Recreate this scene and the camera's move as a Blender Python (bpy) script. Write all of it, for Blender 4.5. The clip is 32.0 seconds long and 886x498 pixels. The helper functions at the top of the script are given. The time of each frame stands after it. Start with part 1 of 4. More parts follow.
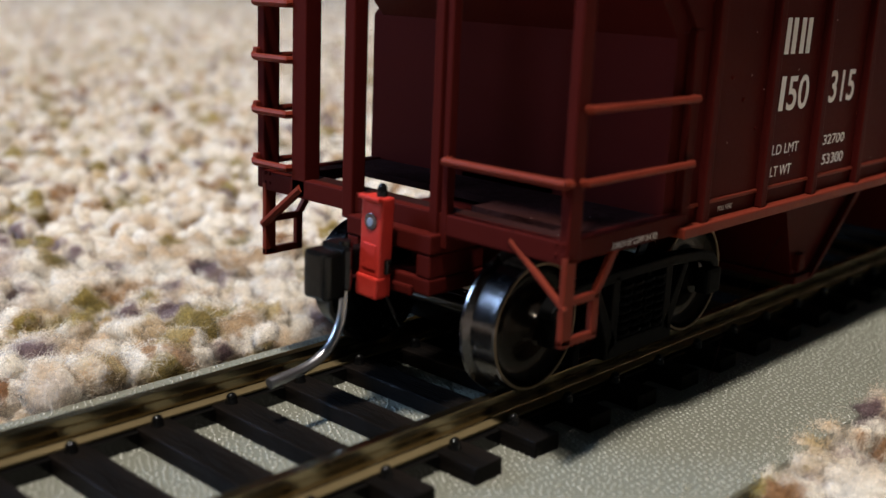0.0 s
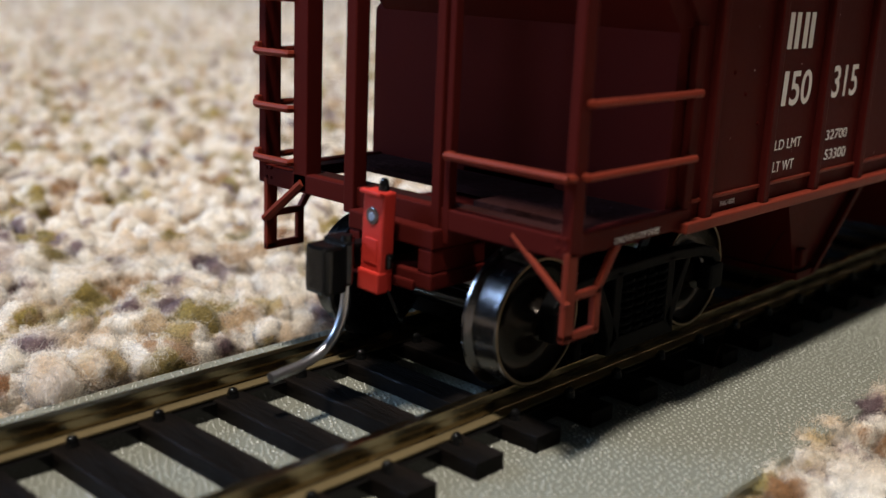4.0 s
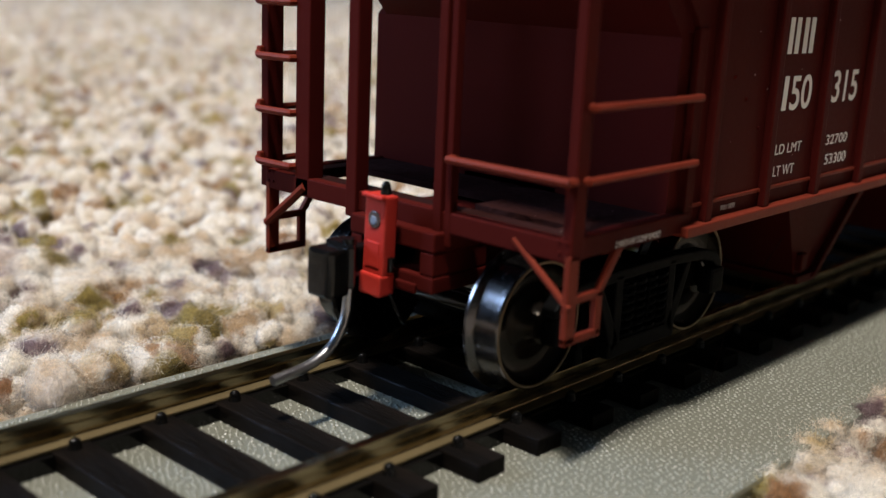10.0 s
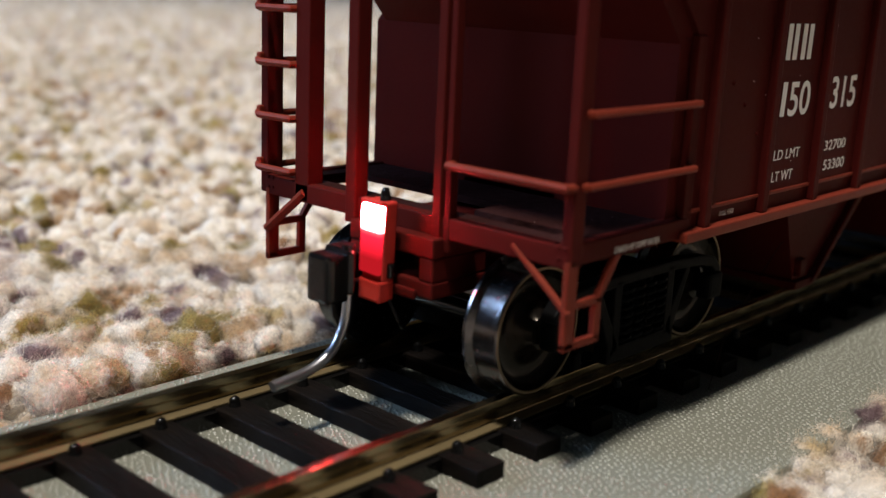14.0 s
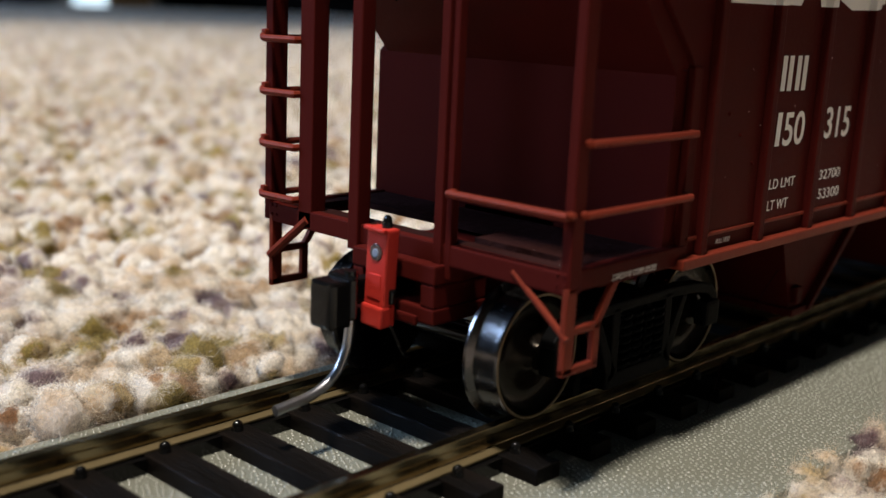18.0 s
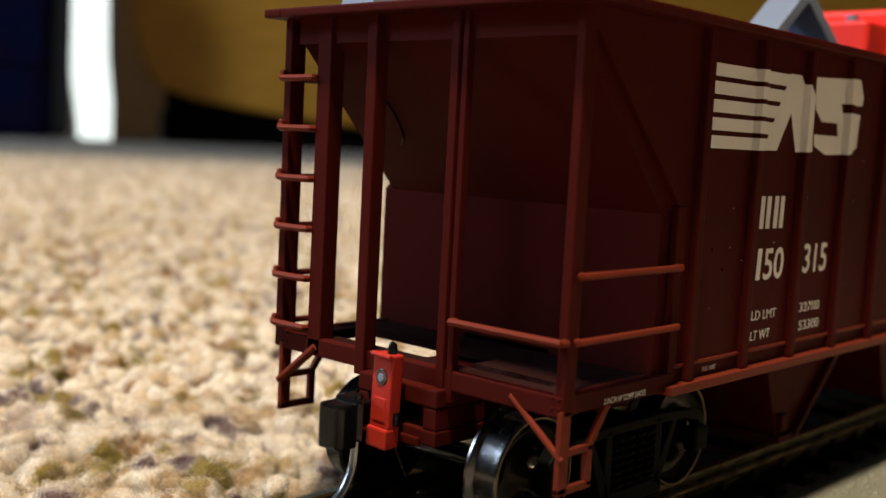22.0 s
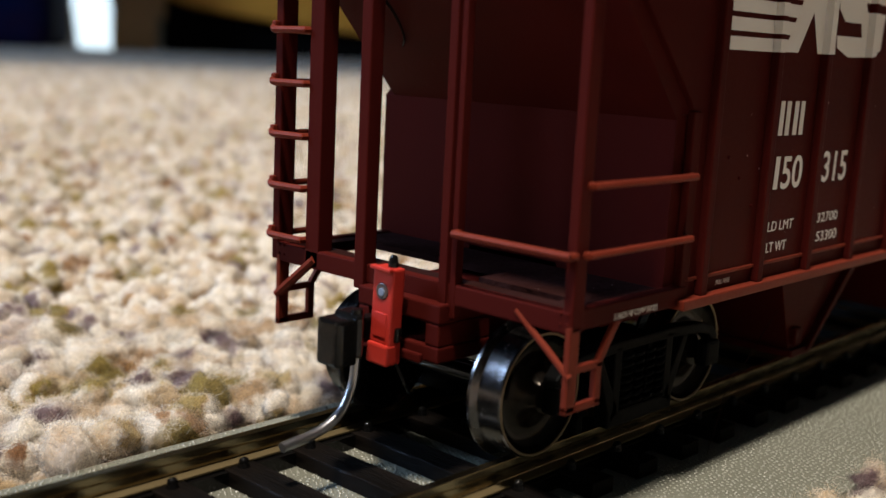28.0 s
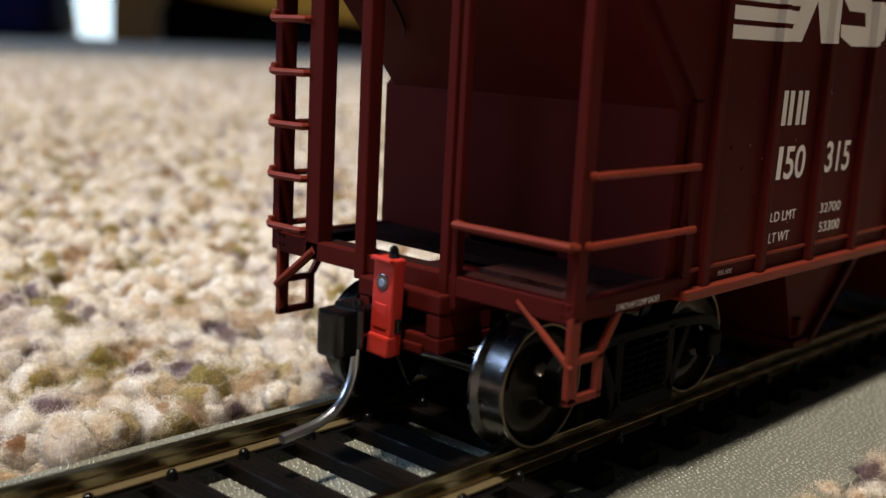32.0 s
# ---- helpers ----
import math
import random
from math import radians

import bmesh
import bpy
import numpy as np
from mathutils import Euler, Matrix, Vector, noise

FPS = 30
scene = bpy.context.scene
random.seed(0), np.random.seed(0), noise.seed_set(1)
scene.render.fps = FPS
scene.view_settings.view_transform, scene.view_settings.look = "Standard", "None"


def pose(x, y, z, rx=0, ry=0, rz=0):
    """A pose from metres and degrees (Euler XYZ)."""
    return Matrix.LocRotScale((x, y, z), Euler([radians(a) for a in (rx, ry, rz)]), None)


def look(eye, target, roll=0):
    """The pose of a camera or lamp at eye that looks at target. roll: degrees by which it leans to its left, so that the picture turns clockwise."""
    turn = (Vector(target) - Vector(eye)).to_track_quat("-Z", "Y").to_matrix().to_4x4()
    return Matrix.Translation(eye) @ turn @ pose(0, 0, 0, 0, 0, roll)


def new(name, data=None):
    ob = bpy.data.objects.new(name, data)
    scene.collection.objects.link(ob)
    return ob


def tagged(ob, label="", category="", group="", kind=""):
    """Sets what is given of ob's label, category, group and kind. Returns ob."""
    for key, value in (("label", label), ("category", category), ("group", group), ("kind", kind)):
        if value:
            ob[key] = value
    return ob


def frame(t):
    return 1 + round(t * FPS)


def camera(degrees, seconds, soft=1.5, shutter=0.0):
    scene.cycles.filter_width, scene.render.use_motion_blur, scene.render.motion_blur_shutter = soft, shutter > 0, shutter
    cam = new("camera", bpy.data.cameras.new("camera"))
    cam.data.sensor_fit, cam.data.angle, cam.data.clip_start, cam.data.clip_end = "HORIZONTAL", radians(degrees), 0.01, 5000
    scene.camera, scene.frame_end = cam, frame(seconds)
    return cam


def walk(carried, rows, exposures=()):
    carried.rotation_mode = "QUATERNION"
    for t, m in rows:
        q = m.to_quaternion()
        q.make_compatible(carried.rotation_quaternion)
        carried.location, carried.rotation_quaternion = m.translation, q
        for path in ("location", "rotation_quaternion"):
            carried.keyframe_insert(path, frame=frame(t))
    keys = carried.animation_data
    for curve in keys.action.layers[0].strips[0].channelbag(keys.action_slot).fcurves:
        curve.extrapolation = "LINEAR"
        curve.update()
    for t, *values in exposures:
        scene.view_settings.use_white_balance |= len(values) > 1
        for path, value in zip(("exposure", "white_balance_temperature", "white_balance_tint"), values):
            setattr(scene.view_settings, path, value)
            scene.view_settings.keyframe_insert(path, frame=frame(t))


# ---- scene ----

# The camera, a hand's width from a small model car. All sizes below are in millimetres unless said otherwise.
cam = camera(43.84, 32.0)
cam.data.dof.use_dof = True
cam.data.dof.focus_distance = 0.094
cam.data.dof.aperture_fstop = 32
ROWS = [
    (0, -0.05837, -0.05885, 0.03473, -47.34, -14.24, 2.35),
    (0.5, -0.05833, -0.05880, 0.03473, -47.32, -14.32, 2.35),
    (1, -0.05833, -0.05880, 0.03474, -47.31, -14.35, 2.36),
    (1.5, -0.05832, -0.05882, 0.03473, -47.30, -14.35, 2.35),
    (2, -0.05834, -0.05883, 0.03471, -47.30, -14.33, 2.35),
    (2.5, -0.05838, -0.05883, 0.03467, -47.30, -14.31, 2.36),
    (3, -0.05836, -0.05880, 0.03463, -47.29, -14.34, 2.37),
    (3.5, -0.05829, -0.05876, 0.03464, -47.29, -14.40, 2.40),
    (5.5, -0.05841, -0.05863, 0.03429, -47.31, -14.49, 2.47),
    (6, -0.05839, -0.05865, 0.03436, -47.30, -14.49, 2.48),
    (6.5, -0.05840, -0.05870, 0.03442, -47.30, -14.43, 2.45),
    (7, -0.05843, -0.05874, 0.03446, -47.32, -14.36, 2.42),
    (7.5, -0.05848, -0.05879, 0.03445, -47.32, -14.27, 2.42),
    (8, -0.05851, -0.05886, 0.03445, -47.29, -14.20, 2.41),
    (8.5, -0.05854, -0.05892, 0.03446, -47.26, -14.13, 2.40),
    (9, -0.05856, -0.05893, 0.03449, -47.25, -14.11, 2.43),
    (9.5, -0.05859, -0.05886, 0.03449, -47.28, -14.15, 2.46),
    (10, -0.05864, -0.05885, 0.03448, -47.29, -14.14, 2.48),
    (10.5, -0.05867, -0.05892, 0.03451, -47.26, -14.06, 2.46),
    (11, -0.05869, -0.05896, 0.03457, -47.26, -13.98, 2.46),
    (11.5, -0.05874, -0.05899, 0.03458, -47.28, -13.89, 2.45),
    (12, -0.05876, -0.05901, 0.03458, -47.29, -13.87, 2.44),
    (12.5, -0.05877, -0.05902, 0.03461, -47.29, -13.87, 2.45),
    (13, -0.05877, -0.05901, 0.03462, -47.29, -13.86, 2.47),
    (13.5, -0.05877, -0.05900, 0.03462, -47.29, -13.88, 2.47),
    (14, -0.05876, -0.05900, 0.03462, -47.29, -13.90, 2.47),
    (14.5, -0.05873, -0.05897, 0.03463, -47.28, -13.92, 2.46),
    (16.5, -0.05888, -0.05911, 0.03465, -47.29, -13.62, 2.49),
    (17, -0.05901, -0.05919, 0.03464, -47.30, -13.54, 2.50),
    (17.5, -0.05934, -0.05940, 0.03462, -47.29, -13.24, 2.52),
    (18, -0.05986, -0.05982, 0.03487, -47.28, -12.46, 2.59),
    (18.5, -0.06117, -0.06075, 0.03521, -47.26, -11.00, 2.69),
    (19, -0.06294, -0.06204, 0.03549, -47.23, -8.60, 2.82),
    (19.5, -0.06377, -0.06281, 0.03554, -47.15, -7.03, 2.87),
    (20, -0.06447, -0.06347, 0.03554, -47.14, -5.75, 2.90),
    (20.5, -0.06461, -0.06352, 0.03560, -47.17, -5.46, 2.91),
    (21, -0.06459, -0.06345, 0.03553, -47.20, -5.40, 2.92),
    (21.5, -0.06450, -0.06343, 0.03548, -47.18, -5.46, 2.91),
    (22, -0.06443, -0.06343, 0.03549, -47.15, -5.57, 2.92),
    (22.5, -0.06442, -0.06341, 0.03550, -47.14, -5.61, 2.94),
    (23, -0.06441, -0.06338, 0.03546, -47.14, -5.62, 2.94),
    (23.5, -0.06413, -0.06312, 0.03536, -47.15, -5.94, 2.94),
    (24, -0.06259, -0.06164, 0.03502, -47.10, -8.00, 2.94),
    (24.5, -0.06140, -0.06079, 0.03498, -47.12, -9.87, 2.85),
    (25, -0.06132, -0.06072, 0.03498, -47.15, -10.21, 2.83),
    (25.5, -0.06141, -0.06074, 0.03502, -47.19, -10.25, 2.87),
    (27.5, -0.06127, -0.06074, 0.03492, -47.11, -10.18, 2.80),
    (28, -0.06131, -0.06070, 0.03495, -47.15, -10.24, 2.81),
    (28.5, -0.06130, -0.06067, 0.03499, -47.16, -10.28, 2.83),
    (29, -0.06125, -0.06064, 0.03499, -47.19, -10.33, 2.82),
    (29.5, -0.06123, -0.06069, 0.03497, -47.21, -10.30, 2.77),
    (30, -0.06121, -0.06079, 0.03497, -47.19, -10.21, 2.72),
    (30.5, -0.06112, -0.06080, 0.03496, -47.14, -10.23, 2.72),
    (31, -0.06099, -0.06067, 0.03496, -47.11, -10.43, 2.74),
    (31.5, -0.06091, -0.06051, 0.03495, -47.11, -10.65, 2.77),
    (32, -0.06090, -0.06037, 0.03490, -47.11, -10.76, 2.82),
]

walk(cam, [(t, pose(x, y, z, 90 + pitch, 0, yaw) @ pose(0, 0, 0, 0, 0, roll)) for t, x, y, z, yaw, pitch, roll in ROWS],
     [(0, 0.0, 6100, 12), (17.5, 0.0, 6080, 12), (20, 0.0, 7750, 12), (23.5, 0.0, 7850, 12), (25, 0.0, 6550, 12), (32, 0.0, 6450, 12)])

# ---- light ----
world = bpy.data.worlds.new("room_air")
scene.world = world
world.use_nodes = True
world.node_tree.nodes["Background"].inputs[0].default_value = (1.0, 0.9, 0.8, 1)
world.node_tree.nodes["Background"].inputs[1].default_value = 0.010
scene.view_settings.exposure = 0.0


def lamp(name, kind, place, target, power, colour, size):
    data = bpy.data.lights.new(name, kind)
    data.energy, data.color = power, colour
    if kind == "SPOT":
        data.shadow_soft_size, data.spot_size, data.spot_blend = size, radians(68), 0.9
    else:
        data.shape, data.size, data.size_y = "RECTANGLE", size[0], size[1]
    ob = new(name, data)
    ob.matrix_world = look(place, target)
    return ob


lamp("ceiling_lamp_light", "SPOT", (-0.56, -0.20, 2.1), (-0.02, 0.03, 0), 398, (1.0, 0.90, 0.77), 0.11)
lamp("window_sky_light", "AREA", (-1.65, 1.95, 1.42), (0, 0, 0.0), 84, (0.46, 0.67, 1.0), (0.8, 0.9))


# ---- materials ----
def mat(name, base, rough=0.5, metal=0.0, second=None, amount=0.35, coarse=120.0, fine=1500.0, bump=0.1, depth=0.0001, spec=0.5, stretch=(1, 1, 1), coat=0.0, wear=0.15, tint=None):
    """A surface with a second tone in coarse patches, fine grain in its relief, and an uneven gloss. Scales are per metre."""
    m = bpy.data.materials.new(name)
    m.use_nodes = True
    n, link = m.node_tree.nodes, m.node_tree.links.new
    b = n["Principled BSDF"]
    b.inputs["Metallic"].default_value = metal
    b.inputs["Specular IOR Level"].default_value = spec
    b.inputs["Coat Weight"].default_value = coat
    if tint:
        b.inputs["Specular Tint"].default_value = (*tint, 1)
    co = n.new("ShaderNodeTexCoord")
    mp = n.new("ShaderNodeMapping")
    mp.inputs["Scale"].default_value = stretch
    link(co.outputs["Object"], mp.inputs[0])
    a, f = n.new("ShaderNodeTexNoise"), n.new("ShaderNodeTexNoise")
    a.inputs["Scale"].default_value, a.inputs["Detail"].default_value = coarse, 6
    f.inputs["Scale"].default_value, f.inputs["Detail"].default_value = fine, 4
    link(mp.outputs[0], a.inputs[0]), link(mp.outputs[0], f.inputs[0])
    second = second or tuple(c * 0.6 for c in base)
    ramp = n.new("ShaderNodeMapRange")
    ramp.inputs[1].default_value, ramp.inputs[2].default_value, ramp.inputs[4].default_value = 0.4, 0.7, amount
    link(a.outputs[0], ramp.inputs[0])
    mix = n.new("ShaderNodeMix")
    mix.data_type = "RGBA"
    mix.inputs[6].default_value, mix.inputs[7].default_value = (*base, 1), (*second, 1)
    link(ramp.outputs[0], mix.inputs[0]), link(mix.outputs[2], b.inputs["Base Color"])
    rr = n.new("ShaderNodeMapRange")
    rr.inputs[3].default_value, rr.inputs[4].default_value = max(0.02, rough - wear), min(1, rough + wear)
    link(f.outputs[0], rr.inputs[0]), link(rr.outputs[0], b.inputs["Roughness"])
    bp = n.new("ShaderNodeBump")
    bp.inputs["Strength"].default_value, bp.inputs["Distance"].default_value = bump, depth
    link(f.outputs[0], bp.inputs["Height"]), link(bp.outputs[0], b.inputs["Normal"])
    return m


OXIDE = mat("oxide_red_paint", (0.044, 0.0054, 0.0042), 0.5, second=(0.034, 0.0046, 0.0038), coarse=140, fine=2600, bump=0.2, depth=0.00006, spec=0.03, tint=(1.0, 0.45, 0.35), wear=0.1)
# The same red paint, brightened to carry the top light on rungs and edges.
OXIDE_LIT = mat("lit_oxide_red_paint", (0.110, 0.0180, 0.0100), 0.45, second=(0.085, 0.0135, 0.0080), coarse=200, fine=2600, bump=0.18, depth=0.00007, spec=0.10, tint=(1.0, 0.30, 0.16), wear=0.1)
DECK = mat("gritty_dark_red_deck", (0.014, 0.0045, 0.004), 0.8, second=(0.026, 0.010, 0.009), fine=1500, bump=0.8, depth=0.0003, spec=0.03)
WHITE = mat("white_lettering", (0.66, 0.645, 0.615), 0.5, second=(0.58, 0.565, 0.535), fine=3000)
BLACK = mat("black_plastic", (0.0030, 0.0028, 0.0028), 0.16, second=(0.004, 0.0037, 0.0035), fine=2500, bump=0.08, spec=0.28, wear=0.08)
TIE = mat("black_wood_grained_plastic", (0.003, 0.0026, 0.0024), 0.46, second=(0.0085, 0.0062, 0.0050), spec=0.04, amount=0.7, coarse=260, fine=900, bump=0.7, depth=0.00035, stretch=(5, 0.35, 1))
BLACKMATTE = mat("dull_black_plastic", (0.0018, 0.0018, 0.0019), 0.5, second=(0.003, 0.003, 0.003), fine=2500, bump=0.2, spec=0.03)
RAIL = mat("nickel_brass_rail", (0.32, 0.255, 0.15), 0.22, 1.0, second=(0.18, 0.135, 0.07), amount=0.45, coarse=160, fine=1400, bump=0.12, wear=0.08, stretch=(0.25, 1, 1))
FOOT = mat("dull_gold_rail_foot", (0.17, 0.128, 0.062), 0.42, 0.6, second=(0.08, 0.06, 0.03), amount=0.6, coarse=220, fine=1800, bump=0.2, stretch=(0.3, 1, 1))
STEEL = mat("bright_steel_wire", (0.34, 0.34, 0.35), 0.33, 1.0, second=(0.24, 0.23, 0.23), amount=0.3, coarse=300, fine=2400, bump=0.02, wear=0.05)
WHEEL = mat("blackened_steel_wheel", (0.105, 0.10, 0.10), 0.22, 1.0, second=(0.06, 0.055, 0.055), amount=0.6, fine=2200, bump=0.12)
WHEELRIM = mat("worn_brassy_wheel_edge", (0.17, 0.13, 0.085), 0.35, 1.0, second=(0.06, 0.045, 0.03), amount=0.7, fine=1800)
HUB = mat("glossy_black_wheel_face", (0.004, 0.0032, 0.0026), 0.2, 0.0, second=(0.010, 0.007, 0.004), amount=0.5, coarse=200, fine=1800, spec=0.11, tint=(1.0, 0.86, 0.7))
REDLAMP = mat("translucent_red_plastic", (0.36, 0.024, 0.016), 0.42, second=(0.27, 0.016, 0.012), coarse=500, fine=2600, bump=0.25, spec=0.2)
LENS = mat("grey_lens", (0.045, 0.028, 0.026), 0.2, second=(0.12, 0.09, 0.08), coarse=900)
GREYLOAD = mat("pale_grey_plastic", (0.14, 0.175, 0.24), 0.35, second=(0.12, 0.145, 0.20))
REDLOAD = mat("bright_red_plastic", (0.80, 0.022, 0.010), 0.4)
WALLPAINT = mat("tan_wall_paint", (0.36, 0.29, 0.18), 0.8, second=(0.33, 0.26, 0.16), coarse=3, fine=300, bump=0.1)
WHITEPAINT = mat("off_white_ceiling_paint", (0.45, 0.44, 0.42), 0.45, second=(0.42, 0.41, 0.39), coarse=8, fine=300)
WOOD = mat("honey_stained_wood", (0.80, 0.345, 0.04), 0.4, second=(0.62, 0.25, 0.028), amount=0.8, coarse=9, fine=160, stretch=(1, 1, 6))
PALEWOOD = mat("pale_orange_wood", (0.60, 0.34, 0.15), 0.45, second=(0.46, 0.25, 0.10), coarse=12, fine=160)
NAVY = mat("dark_navy_fabric", (0.003, 0.006, 0.028), 0.9, spec=0.02, second=(0.016, 0.004, 0.012), amount=0.6, coarse=14, fine=400)
DARK = mat("black_base_shade", (0.006, 0.005, 0.0045), 0.8, spec=0.02)


def vinyl():
    """Grey-green vinyl with a pebbled grain."""
    m = mat("pebbled_grey_green_vinyl", (0.124, 0.126, 0.100), 0.32, second=(0.104, 0.106, 0.084), coarse=60, fine=2500, bump=0.12, wear=0.1, spec=0.42)
    return m


def wool(name, fuzz=0.0):
    """Cream wool with olive, rust and plum flecks smaller than the tufts; with fuzz, a thin haze of fine fibres."""
    m = bpy.data.materials.new(name)
    m.use_nodes = True
    n, link = m.node_tree.nodes, m.node_tree.links.new
    b = n["Principled BSDF"]
    b.inputs["Roughness"].default_value, b.inputs["Specular IOR Level"].default_value = 0.8, 0.2
    b.inputs["Sheen Weight"].default_value, b.inputs["Sheen Roughness"].default_value = 0.25, 0.5
    co, moved = n.new("ShaderNodeTexCoord"), n.new("ShaderNodeMapping")
    moved.inputs["Location"].default_value = (0.0415, 0.0087, 0)
    link(co.outputs["Object"], moved.inputs[0])

    def grain(scale, detail=3.0):
        t = n.new("ShaderNodeTexNoise")
        t.inputs["Scale"].default_value, t.inputs["Detail"].default_value = scale, detail
        link(moved.outputs[0], t.inputs[0])
        return t

    def mixed(kind, fac, one, two):
        x = n.new("ShaderNodeMix")
        x.data_type, x.blend_type = "RGBA", kind
        for k, v in ((0, fac), (6, one), (7, two)):
            if isinstance(v, (int, float)):
                x.inputs[k].default_value = v
            elif isinstance(v, tuple):
                x.inputs[k].default_value = (*v, 1)
            else:
                link(v, x.inputs[k])
        return x.outputs[2]

    wander = n.new("ShaderNodeVectorMath")
    wander.operation, wander.inputs[1].default_value, wander.inputs[2].default_value = "MULTIPLY_ADD", (0.0026, 0.0026, 0.0026), (0, 0, 0)
    link(grain(620, 5).outputs["Color"], wander.inputs[0]), link(moved.outputs[0], wander.inputs[2])
    cell = n.new("ShaderNodeTexVoronoi")
    cell.feature, cell.inputs["Scale"].default_value, cell.inputs["Smoothness"].default_value = "SMOOTH_F1", 262, 0.25
    link(wander.outputs[0], cell.inputs[0])
    sep = n.new("ShaderNodeSeparateColor")
    link(cell.outputs["Color"], sep.inputs[0])
    ramp = n.new("ShaderNodeValToRGB")
    stops = [(0.0, (0.12, 0.07, 0.085)), (0.10, (0.20, 0.13, 0.14)), (0.15, (0.54, 0.46, 0.41)), (0.23, (0.80, 0.75, 0.67)), (0.54, (0.80, 0.74, 0.64)),
             (0.61, (0.58, 0.43, 0.26)), (0.66, (0.27, 0.13, 0.05)), (0.72, (0.34, 0.19, 0.07)), (0.77, (0.58, 0.46, 0.28)), (0.82, (0.36, 0.27, 0.06)), (1.0, (0.22, 0.16, 0.03))]
    el = ramp.color_ramp.elements
    el[0].position, el[0].color = stops[0][0], (*stops[0][1], 1)
    el[1].position, el[1].color = stops[-1][0], (*stops[-1][1], 1)
    for p, c in stops[1:-1]:
        el.new(p).color = (*c, 1)
    link(sep.outputs[0], ramp.inputs[0])
    warm = n.new("ShaderNodeMapRange")
    warm.inputs[1].default_value, warm.inputs[2].default_value = 0.44, 0.66
    link(grain(190, 4).outputs[0], warm.inputs[0])
    cream = mixed("MIX", warm.outputs[0], (0.85, 0.81, 0.73), (0.64, 0.51, 0.36))
    edge = n.new("ShaderNodeMapRange")
    edge.inputs[1].default_value, edge.inputs[2].default_value, edge.inputs[3].default_value, edge.inputs[4].default_value = 0.30, 0.62, 0.05, 0.95
    stray = n.new("ShaderNodeMath")
    stray.operation, stray.inputs[1].default_value = "MULTIPLY_ADD", 0.55
    shift = n.new("ShaderNodeMath")
    shift.operation, shift.inputs[1].default_value = "SUBTRACT", 0.675
    cluster = n.new("ShaderNodeMath")
    cluster.operation, cluster.inputs[1].default_value = "MULTIPLY_ADD", 0.6
    link(grain(75, 2).outputs[0], cluster.inputs[0]), link(cell.outputs["Distance"], cluster.inputs[2]), link(cluster.outputs[0], shift.inputs[0])
    link(grain(1500, 4).outputs[0], stray.inputs[0]), link(shift.outputs[0], stray.inputs[2]), link(stray.outputs[0], edge.inputs[0])
    yarn = mixed("MIX", edge.outputs[0], ramp.outputs[0], cream)
    fine = grain(2300, 4)
    mr = n.new("ShaderNodeMapRange")
    mr.inputs[1].default_value, mr.inputs[2].default_value, mr.inputs[3].default_value, mr.inputs[4].default_value = 0.3, 0.7, 0.84, 1.12
    link(fine.outputs[0], mr.inputs[0])
    tone = mixed("MULTIPLY", 1.0, yarn, mr.outputs[0])
    link(tone, b.inputs["Base Color"])
    bp = n.new("ShaderNodeBump")
    bp.inputs["Strength"].default_value, bp.inputs["Distance"].default_value = 0.5, 0.0003
    link(fine.outputs[0], bp.inputs["Height"]), link(bp.outputs[0], b.inputs["Normal"])
    tr, mx = n.new("ShaderNodeBsdfTranslucent"), n.new("ShaderNodeMixShader")
    link(tone, tr.inputs[0])
    mx.inputs[0].default_value = 0.55
    link(b.outputs[0], mx.inputs[1]), link(tr.outputs[0], mx.inputs[2])
    out = mx.outputs[0]
    if fuzz:
        hair, cut = grain(5200, 2), n.new("ShaderNodeMapRange")
        cut.inputs[1].default_value, cut.inputs[2].default_value, cut.inputs[3].default_value, cut.inputs[4].default_value = 0.45, 0.68, 0.0, fuzz
        link(hair.outputs[0], cut.inputs[0])
        clear, haze = n.new("ShaderNodeBsdfTransparent"), n.new("ShaderNodeMixShader")
        link(cut.outputs[0], haze.inputs[0]), link(clear.outputs[0], haze.inputs[1]), link(out, haze.inputs[2])
        out = haze.outputs[0]
    link(out, n["Material Output"].inputs[0])
    return m


